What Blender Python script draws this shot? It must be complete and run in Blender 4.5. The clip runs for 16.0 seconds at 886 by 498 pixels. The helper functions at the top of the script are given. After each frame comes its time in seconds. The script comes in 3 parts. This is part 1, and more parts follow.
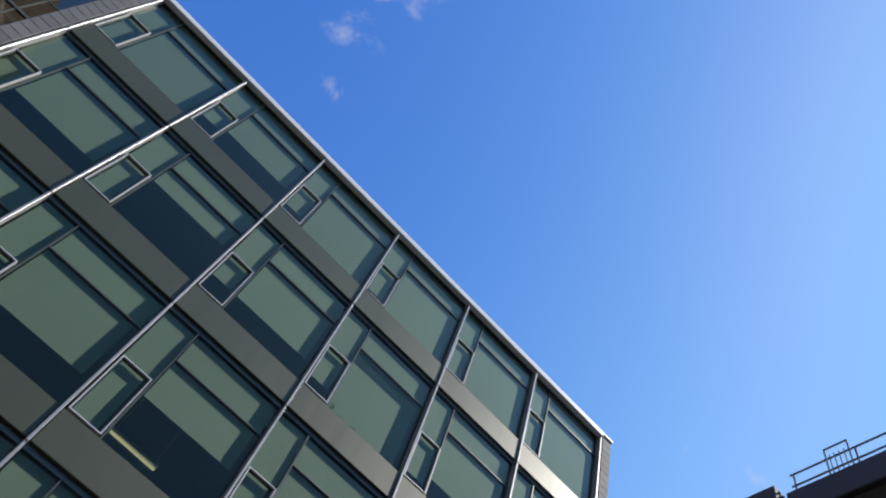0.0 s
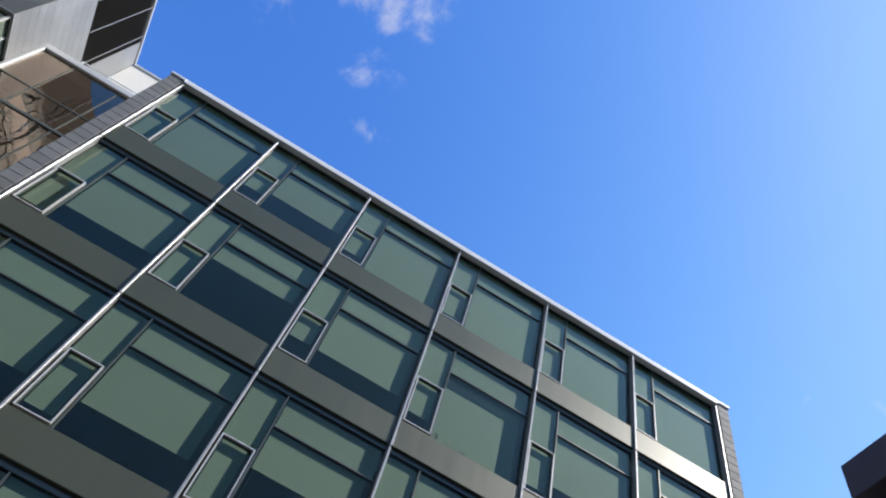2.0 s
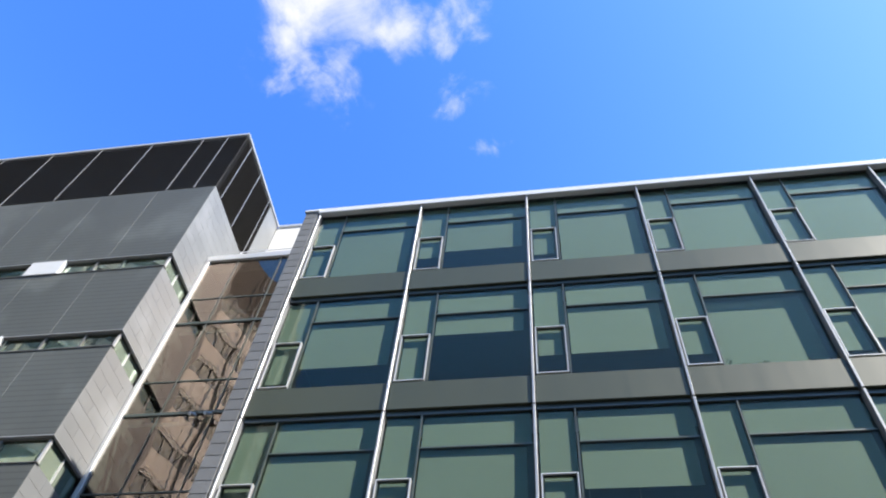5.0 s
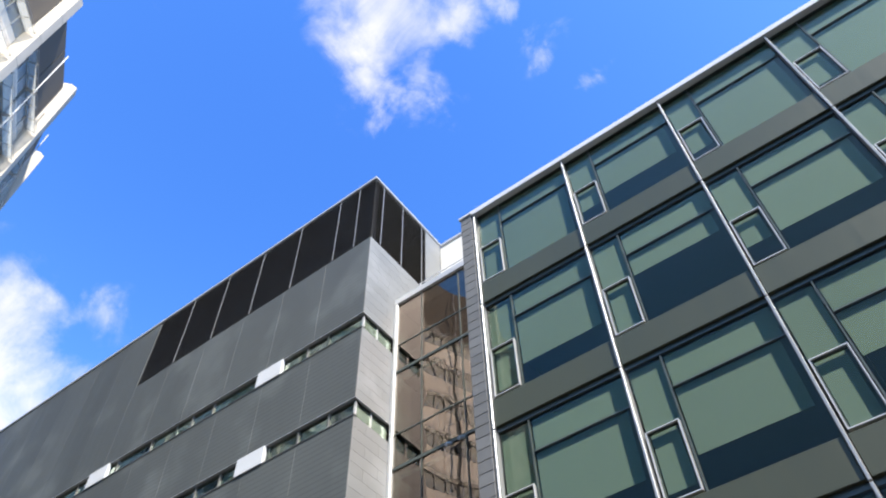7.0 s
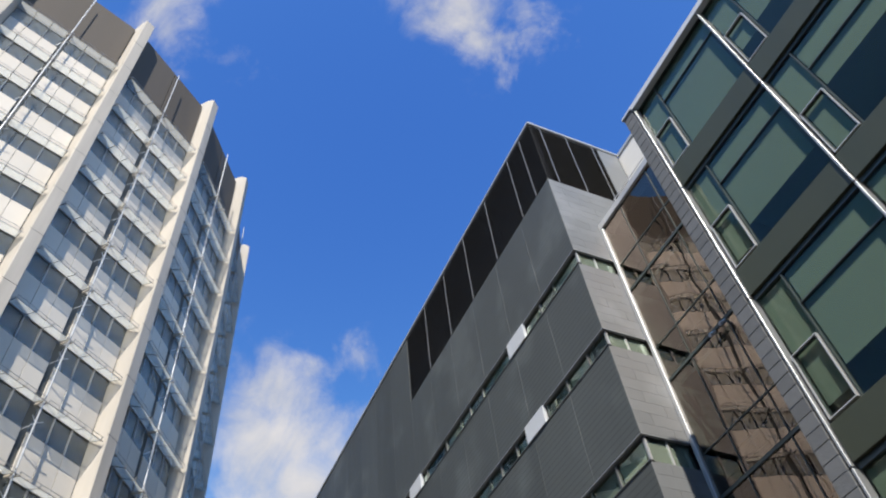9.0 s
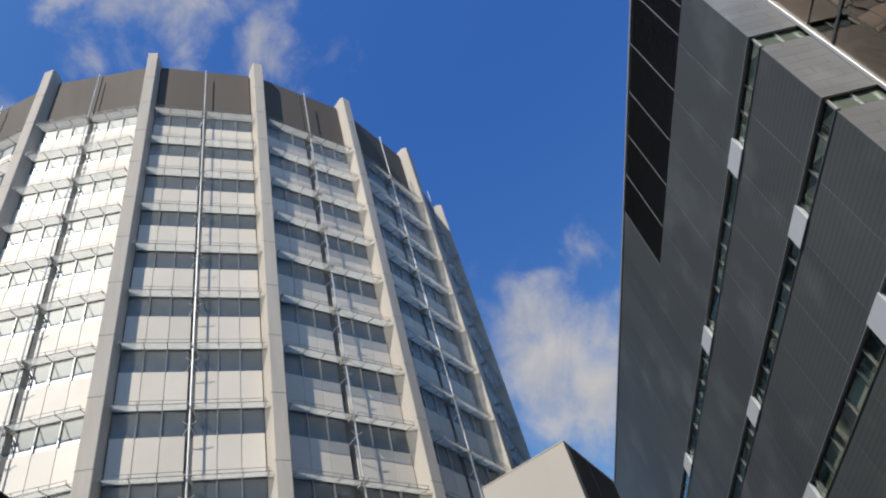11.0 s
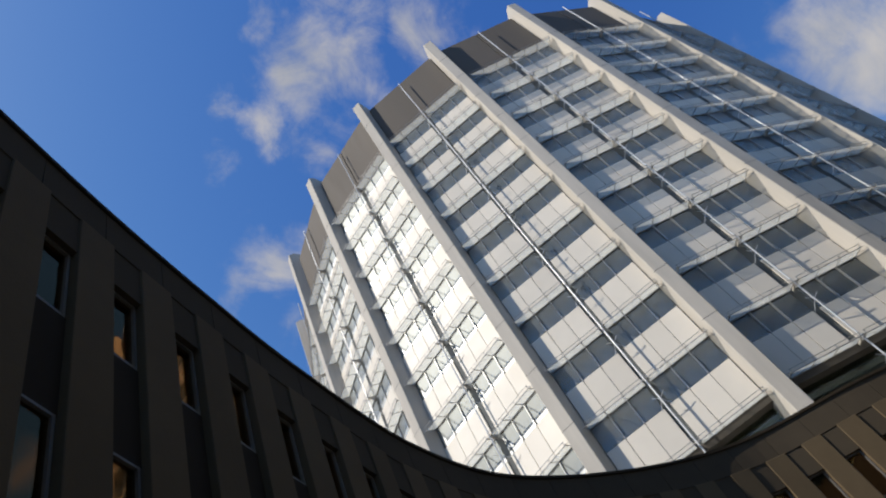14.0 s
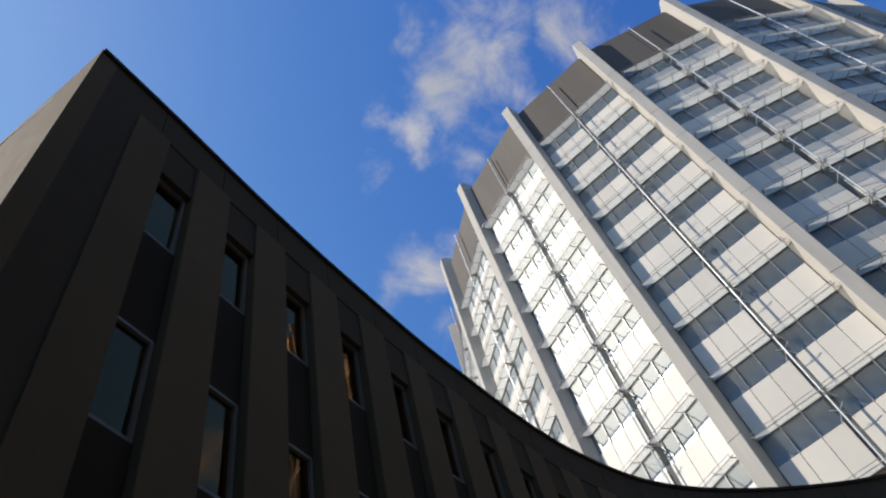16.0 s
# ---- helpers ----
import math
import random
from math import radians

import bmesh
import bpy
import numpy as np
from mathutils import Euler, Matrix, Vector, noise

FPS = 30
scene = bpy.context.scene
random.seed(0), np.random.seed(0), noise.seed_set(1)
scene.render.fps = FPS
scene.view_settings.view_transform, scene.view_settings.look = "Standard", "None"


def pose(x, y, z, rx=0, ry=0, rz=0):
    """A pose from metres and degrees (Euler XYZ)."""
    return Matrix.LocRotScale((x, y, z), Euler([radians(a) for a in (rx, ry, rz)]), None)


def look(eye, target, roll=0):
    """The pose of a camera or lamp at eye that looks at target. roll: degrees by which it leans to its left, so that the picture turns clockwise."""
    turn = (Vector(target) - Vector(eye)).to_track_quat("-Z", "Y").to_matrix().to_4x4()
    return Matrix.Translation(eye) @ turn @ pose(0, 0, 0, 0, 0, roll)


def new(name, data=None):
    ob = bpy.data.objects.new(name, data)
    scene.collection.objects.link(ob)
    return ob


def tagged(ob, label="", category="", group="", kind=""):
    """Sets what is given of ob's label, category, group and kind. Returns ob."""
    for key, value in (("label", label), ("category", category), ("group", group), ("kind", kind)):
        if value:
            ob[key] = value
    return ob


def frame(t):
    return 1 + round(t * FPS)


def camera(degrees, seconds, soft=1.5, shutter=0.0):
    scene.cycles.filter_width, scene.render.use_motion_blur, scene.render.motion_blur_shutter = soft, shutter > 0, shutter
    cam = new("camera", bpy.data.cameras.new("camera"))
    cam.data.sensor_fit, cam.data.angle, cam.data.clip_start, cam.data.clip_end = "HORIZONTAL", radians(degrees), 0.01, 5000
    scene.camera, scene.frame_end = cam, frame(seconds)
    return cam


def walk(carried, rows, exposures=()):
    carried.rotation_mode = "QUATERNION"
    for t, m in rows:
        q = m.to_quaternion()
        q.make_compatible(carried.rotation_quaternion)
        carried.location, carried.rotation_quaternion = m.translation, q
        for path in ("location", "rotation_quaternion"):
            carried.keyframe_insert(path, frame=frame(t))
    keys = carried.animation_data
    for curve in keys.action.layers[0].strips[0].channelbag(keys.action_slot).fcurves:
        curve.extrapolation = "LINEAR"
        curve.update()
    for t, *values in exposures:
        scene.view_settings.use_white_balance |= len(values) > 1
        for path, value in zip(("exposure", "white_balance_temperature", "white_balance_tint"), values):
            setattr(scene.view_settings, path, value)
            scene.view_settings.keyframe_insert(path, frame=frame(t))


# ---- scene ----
EYE = 1.6
cam = camera(61.22, 16.0, soft=2.1)
PATH = [
    (0, pose(0.341, 0.144, 1.335, 152.32, -13.66, -44.73)),
    (0.5, pose(0.377, 0.168, 1.380, 151.74, -13.35, -42.54)),
    (1, pose(0.414, 0.177, 1.398, 151.36, -12.87, -39.26)),
    (1.5, pose(0.450, 0.218, 1.420, 151.01, -12.11, -34.77)),
    (2, pose(0.483, 0.268, 1.525, 150.31, -11.26, -29.61)),
    (2.5, pose(0.504, 0.370, 1.661, 149.84, -10.35, -24.69)),
    (3, pose(0.578, 0.341, 1.630, 149.19, -9.40, -18.95)),
    (3.5, pose(0.682, 0.355, 1.589, 148.03, -8.25, -11.79)),
    (3.7, pose(0.685, 0.365, 1.603, 147.55, -7.66, -8.89)),
    (5.8, pose(0.544, 0.481, 1.743, 144.60, -2.15, 19.43)),
    (6, pose(0.554, 0.492, 1.757, 144.32, -1.59, 22.46)),
    (6.5, pose(0.469, 0.467, 1.816, 143.70, -0.02, 29.52)),
    (7, pose(0.435, 0.470, 1.817, 143.22, 1.18, 36.66)),
    (7.5, pose(0.391, 0.462, 1.791, 142.76, 2.36, 43.78)),
    (8, pose(0.361, 0.481, 1.721, 142.38, 3.37, 51.06)),
    (8.5, pose(0.395, 0.526, 1.612, 141.93, 4.22, 58.45)),
    (9, pose(0.390, 0.568, 1.600, 141.44, 5.24, 65.97)),
    (9.5, pose(0.347, 0.581, 1.710, 140.96, 6.20, 72.18)),
    (10, pose(0.277, 0.557, 1.915, 140.00, 7.93, 80.40)),
    (10.2, pose(0.260, 0.564, 1.921, 139.81, 8.71, 84.05)),
    (12.3, pose(0.188, 0.281, 1.755, 140.61, 19.00, 119.11)),
    (12.5, pose(0.185, 0.247, 1.739, 141.24, 19.81, 122.52)),
    (13, pose(0.187, 0.201, 1.715, 142.80, 21.20, 131.59)),
    (13.5, pose(0.196, 0.175, 1.735, 144.43, 21.23, 139.93)),
    (14, pose(0.199, 0.204, 1.748, 146.16, 19.84, 146.63)),
    (14.5, pose(0.199, 0.108, 1.810, 147.59, 17.45, 150.69)),
    (15, pose(0.200, 0.051, 1.843, 148.83, 14.12, 152.98)),
    (15.5, pose(0.205, 0.043, 1.855, 148.89, 11.63, 153.82)),
    (16, pose(0.262, 0.078, 1.780, 148.31, 10.62, 153.56)),
]
walk(cam, PATH, exposures=[(t, e, 6750, 10) for t, e in ((0, 0.8), (1.5, 0.95), (3.5, 1.25), (6, 1.58), (7, 1.46), (9, 0.72), (10, 0.38), (12.5, 0.2), (14.5, 0.24), (16, 0.38))])

# ---------------------------------------------------------------- light
SUN_AZ, SUN_EL = radians(-28.5), radians(45.0)      # azimuth from +x, anticlockwise
sun = new("sun", bpy.data.lights.new("sun", "SUN"))
sun.data.energy, sun.data.angle, sun.data.color = 4.2, radians(0.55), (1.0, 0.955, 0.885)
sun_way = Vector((math.cos(SUN_AZ) * math.cos(SUN_EL), math.sin(SUN_AZ) * math.cos(SUN_EL), math.sin(SUN_EL)))
sun.matrix_world = look(sun_way * 200, (0, 0, 0))

# small and large clouds: way to the middle, radius in radians, weight
CLOUDS = [
    (-0.245, 0.235, 0.941, 0.15, 1.15),
    (-0.185, 0.275, 0.943, 0.085, 0.85),
    (-0.315, 0.302, 0.899, 0.065, 0.85),
    (-0.280, 0.270, 0.921, 0.08, 0.9),
    (-0.250, 0.325, 0.912, 0.06, 0.75),
    (-0.090, 0.290, 0.953, 0.06, 0.55),
    (-0.056, 0.355, 0.933, 0.045, 0.26),
    (-0.086, 0.371, 0.925, 0.04, 0.30),
    (-0.078, 0.447, 0.891, 0.03, 0.42),
    (-0.038, 0.441, 0.897, 0.025, 0.28),
    (0.468, 0.258, 0.845, 0.023, 0.42),
    (0.552, 0.377, 0.744, 0.021, 0.35),
    (0.610, 0.306, 0.731, 0.028, 0.35),
    (-0.775, 0.168, 0.609, 0.17, 1.15),
    (-0.800, 0.205, 0.562, 0.15, 1.05),
    (-0.741, 0.166, 0.651, 0.11, 0.9),
    (-0.700, 0.240, 0.672, 0.075, 0.75),
    (-0.446, 0.019, 0.895, 0.05, 0.5),
    (-0.430, -0.075, 0.899, 0.075, 0.65),
    (-0.400, -0.090, 0.912, 0.08, 0.75),
    (-0.331, -0.150, 0.932, 0.12, 1.0),
    (-0.310, -0.235, 0.921, 0.10, 0.95),
    (-0.246, -0.164, 0.955, 0.07, 0.7),
    (-0.275, -0.285, 0.918, 0.07, 0.9),
    (-0.371, -0.175, 0.911, 0.09, 0.8),
    (-0.365, -0.263, 0.893, 0.06, 0.6),
    (-0.358, -0.443, 0.822, 0.085, 0.9),
    (-0.405, -0.480, 0.778, 0.06, 0.6),
    (-0.252, -0.377, 0.891, 0.04, 0.35),
    (0.057, -0.269, 0.961, 0.025, 0.5),
]

def make_world():
    w = bpy.data.worlds.new("sky")
    scene.world = w
    w.use_nodes = True
    nt = w.node_tree
    nt.nodes.clear()
    N, L = nt.nodes.new, nt.links.new
    out, bg = N("ShaderNodeOutputWorld"), N("ShaderNodeBackground")
    sky = N("ShaderNodeTexSky")
    sky.sky_type, sky.sun_disc = "NISHITA", False
    sky.sun_elevation, sky.sun_rotation = SUN_EL, radians(90) - SUN_AZ
    sky.altitude, sky.air_density, sky.dust_density, sky.ozone_density = 100, 1.0, 0.35, 2.6
    hs = N("ShaderNodeHueSaturation")
    hs.inputs["Saturation"].default_value, hs.inputs["Value"].default_value = SKY_SAT, 1.0
    tint = N("ShaderNodeMix")
    tint.data_type, tint.blend_type = "RGBA", "MULTIPLY"
    tint.inputs["Factor"].default_value, tint.inputs[7].default_value = 1.0, (*SKY_TINT, 1)
    gam = N("ShaderNodeGamma")
    gam.inputs["Gamma"].default_value = 1.25
    L(sky.outputs[0], gam.inputs["Color"])
    L(gam.outputs[0], tint.inputs[6])
    L(tint.outputs[2], hs.inputs["Color"])
    # clear air: deeper blue away from the sun, each colour with its own slope
    parts, air = N("ShaderNodeSeparateColor"), N("ShaderNodeCombineColor")
    L(hs.outputs[0], parts.inputs[0])
    for i, (gain, slope, most, ease) in enumerate(((1.50, 1.85, 1.05, 1.2), (0.78, 1.45, 2.15, 1.6), (1.32, 0.7, 4.5, 1.5))):
        pw, ml, mn = N("ShaderNodeMath"), N("ShaderNodeMath"), N("ShaderNodeMath")
        pw.operation, ml.operation, mn.operation = "POWER", "MULTIPLY", "SMOOTH_MIN"
        L(parts.outputs[i], pw.inputs[0])
        L(pw.outputs[0], ml.inputs[0])
        L(ml.outputs[0], mn.inputs[0])
        pw.inputs[1].default_value, ml.inputs[1].default_value, mn.inputs[1].default_value = slope, gain, most
        mn.inputs[2].default_value = ease
        L(mn.outputs[0], air.inputs[i])
    tc = N("ShaderNodeTexCoord")
    # warped coordinates for ragged cloud edges
    n1 = N("ShaderNodeTexNoise")
    n1.inputs["Scale"].default_value, n1.inputs["Detail"].default_value, n1.inputs["Roughness"].default_value = 11.0, 10.0, 0.6
    n1.inputs["Distortion"].default_value = 0.5
    L(tc.outputs["Generated"], n1.inputs["Vector"])
    n3 = N("ShaderNodeTexNoise")
    n3.inputs["Scale"].default_value, n3.inputs["Detail"].default_value, n3.inputs["Roughness"].default_value = 9.0, 6.0, 0.6
    L(tc.outputs["Generated"], n3.inputs["Vector"])
    warp = N("ShaderNodeVectorMath")
    warp.operation = "MULTIPLY_ADD"
    L(n3.outputs["Color"], warp.inputs[0])
    warp.inputs[1].default_value = (0.17, 0.17, 0.17)
    sh = N("ShaderNodeVectorMath")
    sh.operation = "SUBTRACT"
    L(tc.outputs["Generated"], sh.inputs[0])
    sh.inputs[1].default_value = (0.085, 0.085, 0.085)
    L(sh.outputs[0], warp.inputs[2])
    total = None
    for x, y, z, r, amt in CLOUDS:
        d = N("ShaderNodeVectorMath")
        d.operation = "DISTANCE"
        L(warp.outputs[0], d.inputs[0])
        d.inputs[1].default_value = (x, y, z)
        m = N("ShaderNodeMapRange")
        m.interpolation_type = "SMOOTHSTEP"
        m.inputs["From Min"].default_value, m.inputs["From Max"].default_value = 0.0, r
        m.inputs["To Min"].default_value, m.inputs["To Max"].default_value = amt, 0.0
        L(d.outputs["Value"], m.inputs["Value"])
        if total is None:
            total = m.outputs[0]
        else:
            a = N("ShaderNodeMath")
            a.operation = "MAXIMUM"
            L(total, a.inputs[0])
            L(m.outputs[0], a.inputs[1])
            total = a.outputs[0]
    k = N("ShaderNodeMath")
    k.operation = "MULTIPLY_ADD"
    L(n1.outputs["Fac"], k.inputs[0])
    k.inputs[1].default_value, k.inputs[2].default_value = 2.2, -1.22
    s = N("ShaderNodeMath")
    s.operation = "ADD"
    L(k.outputs[0], s.inputs[0])
    L(total, s.inputs[1])
    cov = N("ShaderNodeMapRange")
    cov.interpolation_type = "SMOOTHSTEP"
    cov.inputs["From Min"].default_value, cov.inputs["From Max"].default_value = 0.0, 1.3
    cov.inputs["To Max"].default_value = 0.95
    L(s.outputs[0], cov.inputs["Value"])
    # no mask, no cloud
    gate = N("ShaderNodeMapRange")
    gate.inputs["From Max"].default_value = 0.12
    L(total, gate.inputs["Value"])
    both = N("ShaderNodeMath")
    both.operation = "MULTIPLY"
    L(cov.outputs[0], both.inputs[0])
    L(gate.outputs[0], both.inputs[1])
    n2 = N("ShaderNodeTexNoise")
    n2.inputs["Scale"].default_value, n2.inputs["Detail"].default_value = 9.0, 6.0
    L(tc.outputs["Generated"], n2.inputs["Vector"])
    cr = N("ShaderNodeValToRGB")
    cr.color_ramp.elements[0].position, cr.color_ramp.elements[0].color = 0.3, (*[c * CLOUD_LUM for c in (0.62, 0.66, 0.74)], 1)
    cr.color_ramp.elements[1].position, cr.color_ramp.elements[1].color = 0.7, (*[c * CLOUD_LUM for c in (1.0, 0.97, 0.96)], 1)
    L(n2.outputs["Fac"], cr.inputs["Fac"])
    mx = N("ShaderNodeMix")
    mx.data_type = "RGBA"
    L(both.outputs[0], mx.inputs["Factor"])
    L(air.outputs[0], mx.inputs[6])
    L(cr.outputs[0], mx.inputs[7])
    L(mx.outputs[2], bg.inputs["Color"])
    bg.inputs["Strength"].default_value = SKY_STRENGTH
    L(bg.outputs[0], out.inputs[0])


SKY_TINT = (1.10, 1.02, 0.96)
SKY_SAT, CLOUD_LUM, SKY_STRENGTH = 1.15, 3.4, 0.15
make_world()


# ---------------------------------------------------------------- materials
def shader(name, colour, rough=0.6, metal=0.0, spread=0.12, grain=3.0, stain=0.15, bump=0.0, bump_scale=30.0, streak=False,
           spec=0.5, per_piece=0.0, ior=1.5, coat=0.0, rib=0.0, light_patch=0.0):
    m = bpy.data.materials.new(name)
    m.use_nodes = True
    nt = m.node_tree
    N, L = nt.nodes.new, nt.links.new
    b = nt.nodes["Principled BSDF"]
    b.inputs["Roughness"].default_value, b.inputs["Metallic"].default_value = rough, metal
    b.inputs["IOR"].default_value, b.inputs["Coat Weight"].default_value = ior, coat
    b.inputs["Coat Roughness"].default_value = 0.08
    b.inputs["Specular IOR Level"].default_value = spec
    geo = N("ShaderNodeNewGeometry")
    mp = N("ShaderNodeMapping")
    L(geo.outputs["Position"], mp.inputs["Vector"])
    if streak:
        mp.inputs["Scale"].default_value = (1, 1, 0.12)
    a, c = N("ShaderNodeTexNoise"), N("ShaderNodeTexNoise")
    a.inputs["Scale"].default_value, a.inputs["Detail"].default_value = grain, 6
    c.inputs["Scale"].default_value, c.inputs["Detail"].default_value = grain * 0.13, 4
    L(mp.outputs[0], a.inputs["Vector"])
    L(mp.outputs[0], c.inputs["Vector"])
    v = N("ShaderNodeMath")
    v.operation = "MULTIPLY_ADD"
    L(a.outputs["Fac"], v.inputs[0])
    v.inputs[1].default_value, v.inputs[2].default_value = spread * 2, 1 - spread
    w = N("ShaderNodeMath")
    w.operation = "MULTIPLY_ADD"
    L(c.outputs["Fac"], w.inputs[0])
    w.inputs[1].default_value, w.inputs[2].default_value = stain * 2, 1 - stain
    p = N("ShaderNodeMath")
    p.operation = "MULTIPLY"
    L(v.outputs[0], p.inputs[0])
    L(w.outputs[0], p.inputs[1])
    fac = p.outputs[0]
    if per_piece:
        oi, q, q2 = N("ShaderNodeObjectInfo"), N("ShaderNodeMath"), N("ShaderNodeMath")
        q.operation, q2.operation = "MULTIPLY_ADD", "MULTIPLY"
        L(oi.outputs["Random"], q.inputs[0])
        q.inputs[1].default_value, q.inputs[2].default_value = per_piece * 2, 1 - per_piece
        L(q.outputs[0], q2.inputs[0])
        L(fac, q2.inputs[1])
        fac = q2.outputs[0]
    if light_patch:
        # soft pale patches: reflected light painted into the colour
        nb, mb, qb = N("ShaderNodeTexNoise"), N("ShaderNodeMapRange"), N("ShaderNodeMath")
        nb.inputs["Scale"].default_value, nb.inputs["Detail"].default_value = 0.42, 3.0
        L(geo.outputs["Position"], nb.inputs["Vector"])
        mb.interpolation_type = "SMOOTHSTEP"
        mb.inputs["From Min"].default_value, mb.inputs["From Max"].default_value = 0.5, 0.72
        mb.inputs["To Min"].default_value, mb.inputs["To Max"].default_value = 1.0, 1.0 + light_patch
        L(nb.outputs["Fac"], mb.inputs["Value"])
        qb.operation = "MULTIPLY"
        L(fac, qb.inputs[0])
        L(mb.outputs[0], qb.inputs[1])
        fac = qb.outputs[0]
    ribs = None
    if rib:
        # fine level seams, one every rib metres
        sx, f1, f2, f3 = N("ShaderNodeSeparateXYZ"), N("ShaderNodeMath"), N("ShaderNodeMath"), N("ShaderNodeMath")
        L(geo.outputs["Position"], sx.inputs[0])
        f1.operation, f2.operation, f3.operation = "DIVIDE", "FRACT", "GREATER_THAN"
        L(sx.outputs["Z"], f1.inputs[0])
        f1.inputs[1].default_value = rib
        L(f1.outputs[0], f2.inputs[0])
        L(f2.outputs[0], f3.inputs[0])
        f3.inputs[1].default_value = 0.16
        ribs = f3.outputs[0]
        fr, qr = N("ShaderNodeMapRange"), N("ShaderNodeMath")
        fr.inputs["To Min"].default_value = 0.72
        L(ribs, fr.inputs["Value"])
        qr.operation = "MULTIPLY"
        L(fac, qr.inputs[0])
        L(fr.outputs[0], qr.inputs[1])
        fac = qr.outputs[0]
    sc = N("ShaderNodeVectorMath")
    sc.operation = "SCALE"
    sc.inputs[0].default_value = colour
    L(fac, sc.inputs["Scale"])
    L(sc.outputs[0], b.inputs["Base Color"])
    rr = N("ShaderNodeMapRange")
    rr.inputs["To Min"].default_value, rr.inputs["To Max"].default_value = max(0.02, rough - 0.1), min(1, rough + 0.1)
    L(a.outputs["Fac"], rr.inputs["Value"])
    L(rr.outputs[0], b.inputs["Roughness"])
    if bump:
        n = N("ShaderNodeTexNoise")
        n.inputs["Scale"].default_value, n.inputs["Detail"].default_value = bump_scale, 5
        L(geo.outputs["Position"], n.inputs["Vector"])
        bp = N("ShaderNodeBump")
        bp.inputs["Strength"].default_value, bp.inputs["Distance"].default_value = bump, 0.02
        L(n.outputs["Fac"], bp.inputs["Height"])
        L(bp.outputs[0], b.inputs["Normal"])
    return m


def glass(name, tint, gloss_tint=(1, 1, 1), f0=0.05, wave=0.0, wave_scale=0.6, rough=0.0):
    """Window glass: clear body of a tint, and a mirror-like face by Fresnel; wave: the pull of the panes, which bends reflections."""
    m = bpy.data.materials.new(name)
    m.use_nodes = True
    nt = m.node_tree
    nt.nodes.clear()
    N, L = nt.nodes.new, nt.links.new
    out, mix, tr, gl, lw = (N("ShaderNode" + k) for k in ("OutputMaterial", "MixShader", "BsdfTransparent", "BsdfGlossy", "LayerWeight"))
    tr.inputs[0].default_value = (*[c ** 0.5 for c in tint], 1)
    gl.inputs["Color"].default_value = (*gloss_tint, 1)
    gl.inputs["Roughness"].default_value = rough
    lw.inputs["Blend"].default_value = 0.5
    if wave:
        geo, n, bp = N("ShaderNodeNewGeometry"), N("ShaderNodeTexNoise"), N("ShaderNodeBump")
        n.inputs["Scale"].default_value, n.inputs["Detail"].default_value = wave_scale, 0.5
        L(geo.outputs["Position"], n.inputs["Vector"])
        bp.inputs["Strength"].default_value, bp.inputs["Distance"].default_value = 1.0, wave
        L(n.outputs["Fac"], bp.inputs["Height"])
        L(bp.outputs[0], gl.inputs["Normal"])
    pw, mr = N("ShaderNodeMath"), N("ShaderNodeMapRange")
    pw.operation = "POWER"
    pw.inputs[1].default_value = 3.5
    L(lw.outputs["Facing"], pw.inputs[0])
    mr.inputs["To Min"].default_value, mr.inputs["To Max"].default_value = f0, 0.85
    L(pw.outputs[0], mr.inputs["Value"])
    fac = mr.outputs[0]
    L(fac, mix.inputs[0])
    L(tr.outputs[0], mix.inputs[1])
    L(gl.outputs[0], mix.inputs[2])
    L(mix.outputs[0], out.inputs[0])
    return m


M_WHITE = shader("white_coated_metal", (0.52, 0.53, 0.53), 0.35, 0.0, 0.05, 6, 0.08)
M_ALU = shader("bright_aluminium", (0.44, 0.44, 0.43), 0.35, 0.25, 0.06, 8, 0.08)
M_FIN = shader("silver_fin", (0.28, 0.285, 0.29), 0.38, 0.4, 0.05, 8, 0.08)
M_SPANDREL = shader("olive_grey_spandrel", (0.043, 0.049, 0.029), 0.45, 0.1, 0.05, 5, 0.16, streak=True, spec=0.45)
M_DARKFRAME = shader("dark_green_frame", (0.055, 0.068, 0.060), 0.4, 0.2, 0.08, 10, 0.1)
M_BLIND = shader("pale_green_blind", (0.155, 0.178, 0.152), 0.8, 0, 0.03, 4, 0.08, per_piece=0.08)
M_INTERIOR = shader("dim_interior", (0.080, 0.082, 0.088), 0.9, 0, 0.2, 2, 0.3)
M_SLAB = shader("office_ceiling", (0.16, 0.18, 0.19), 0.9, 0, 0.05, 2, 0.1)
M_GREYBRICK = shader("grey_brick", (0.112, 0.116, 0.118), 0.8, 0, 0.15, 9, 0.1, bump=0.3, per_piece=0.16)
M_MORTAR = shader("dark_mortar", (0.075, 0.076, 0.078), 0.9, 0, 0.15, 20, 0.1)
# zinc's stain and both walls' pale patches paint reflected light
M_ZINC = shader("slate_grey_zinc", (0.073, 0.079, 0.075), 0.5, 0.1, 0.10, 2.2, 0.30, bump=0.12, bump_scale=14, streak=True, per_piece=0.06, spec=0.3, rib=0.20, light_patch=0.42)
M_TILE = shader("pale_grey_cladding", (0.158, 0.164, 0.166), 0.5, 0.0, 0.08, 3, 0.2, per_piece=0.06, light_patch=0.3, streak=True)
M_LOUVRE = shader("black_louvre", (0.019, 0.017, 0.014), 0.65, 0.0, 0.1, 8, 0.1, spec=0.15)
M_SLOTPALE = shader("pale_reflection", (0.36, 0.38, 0.33), 0.8, 0, 0.12, 2.5, 0.3)
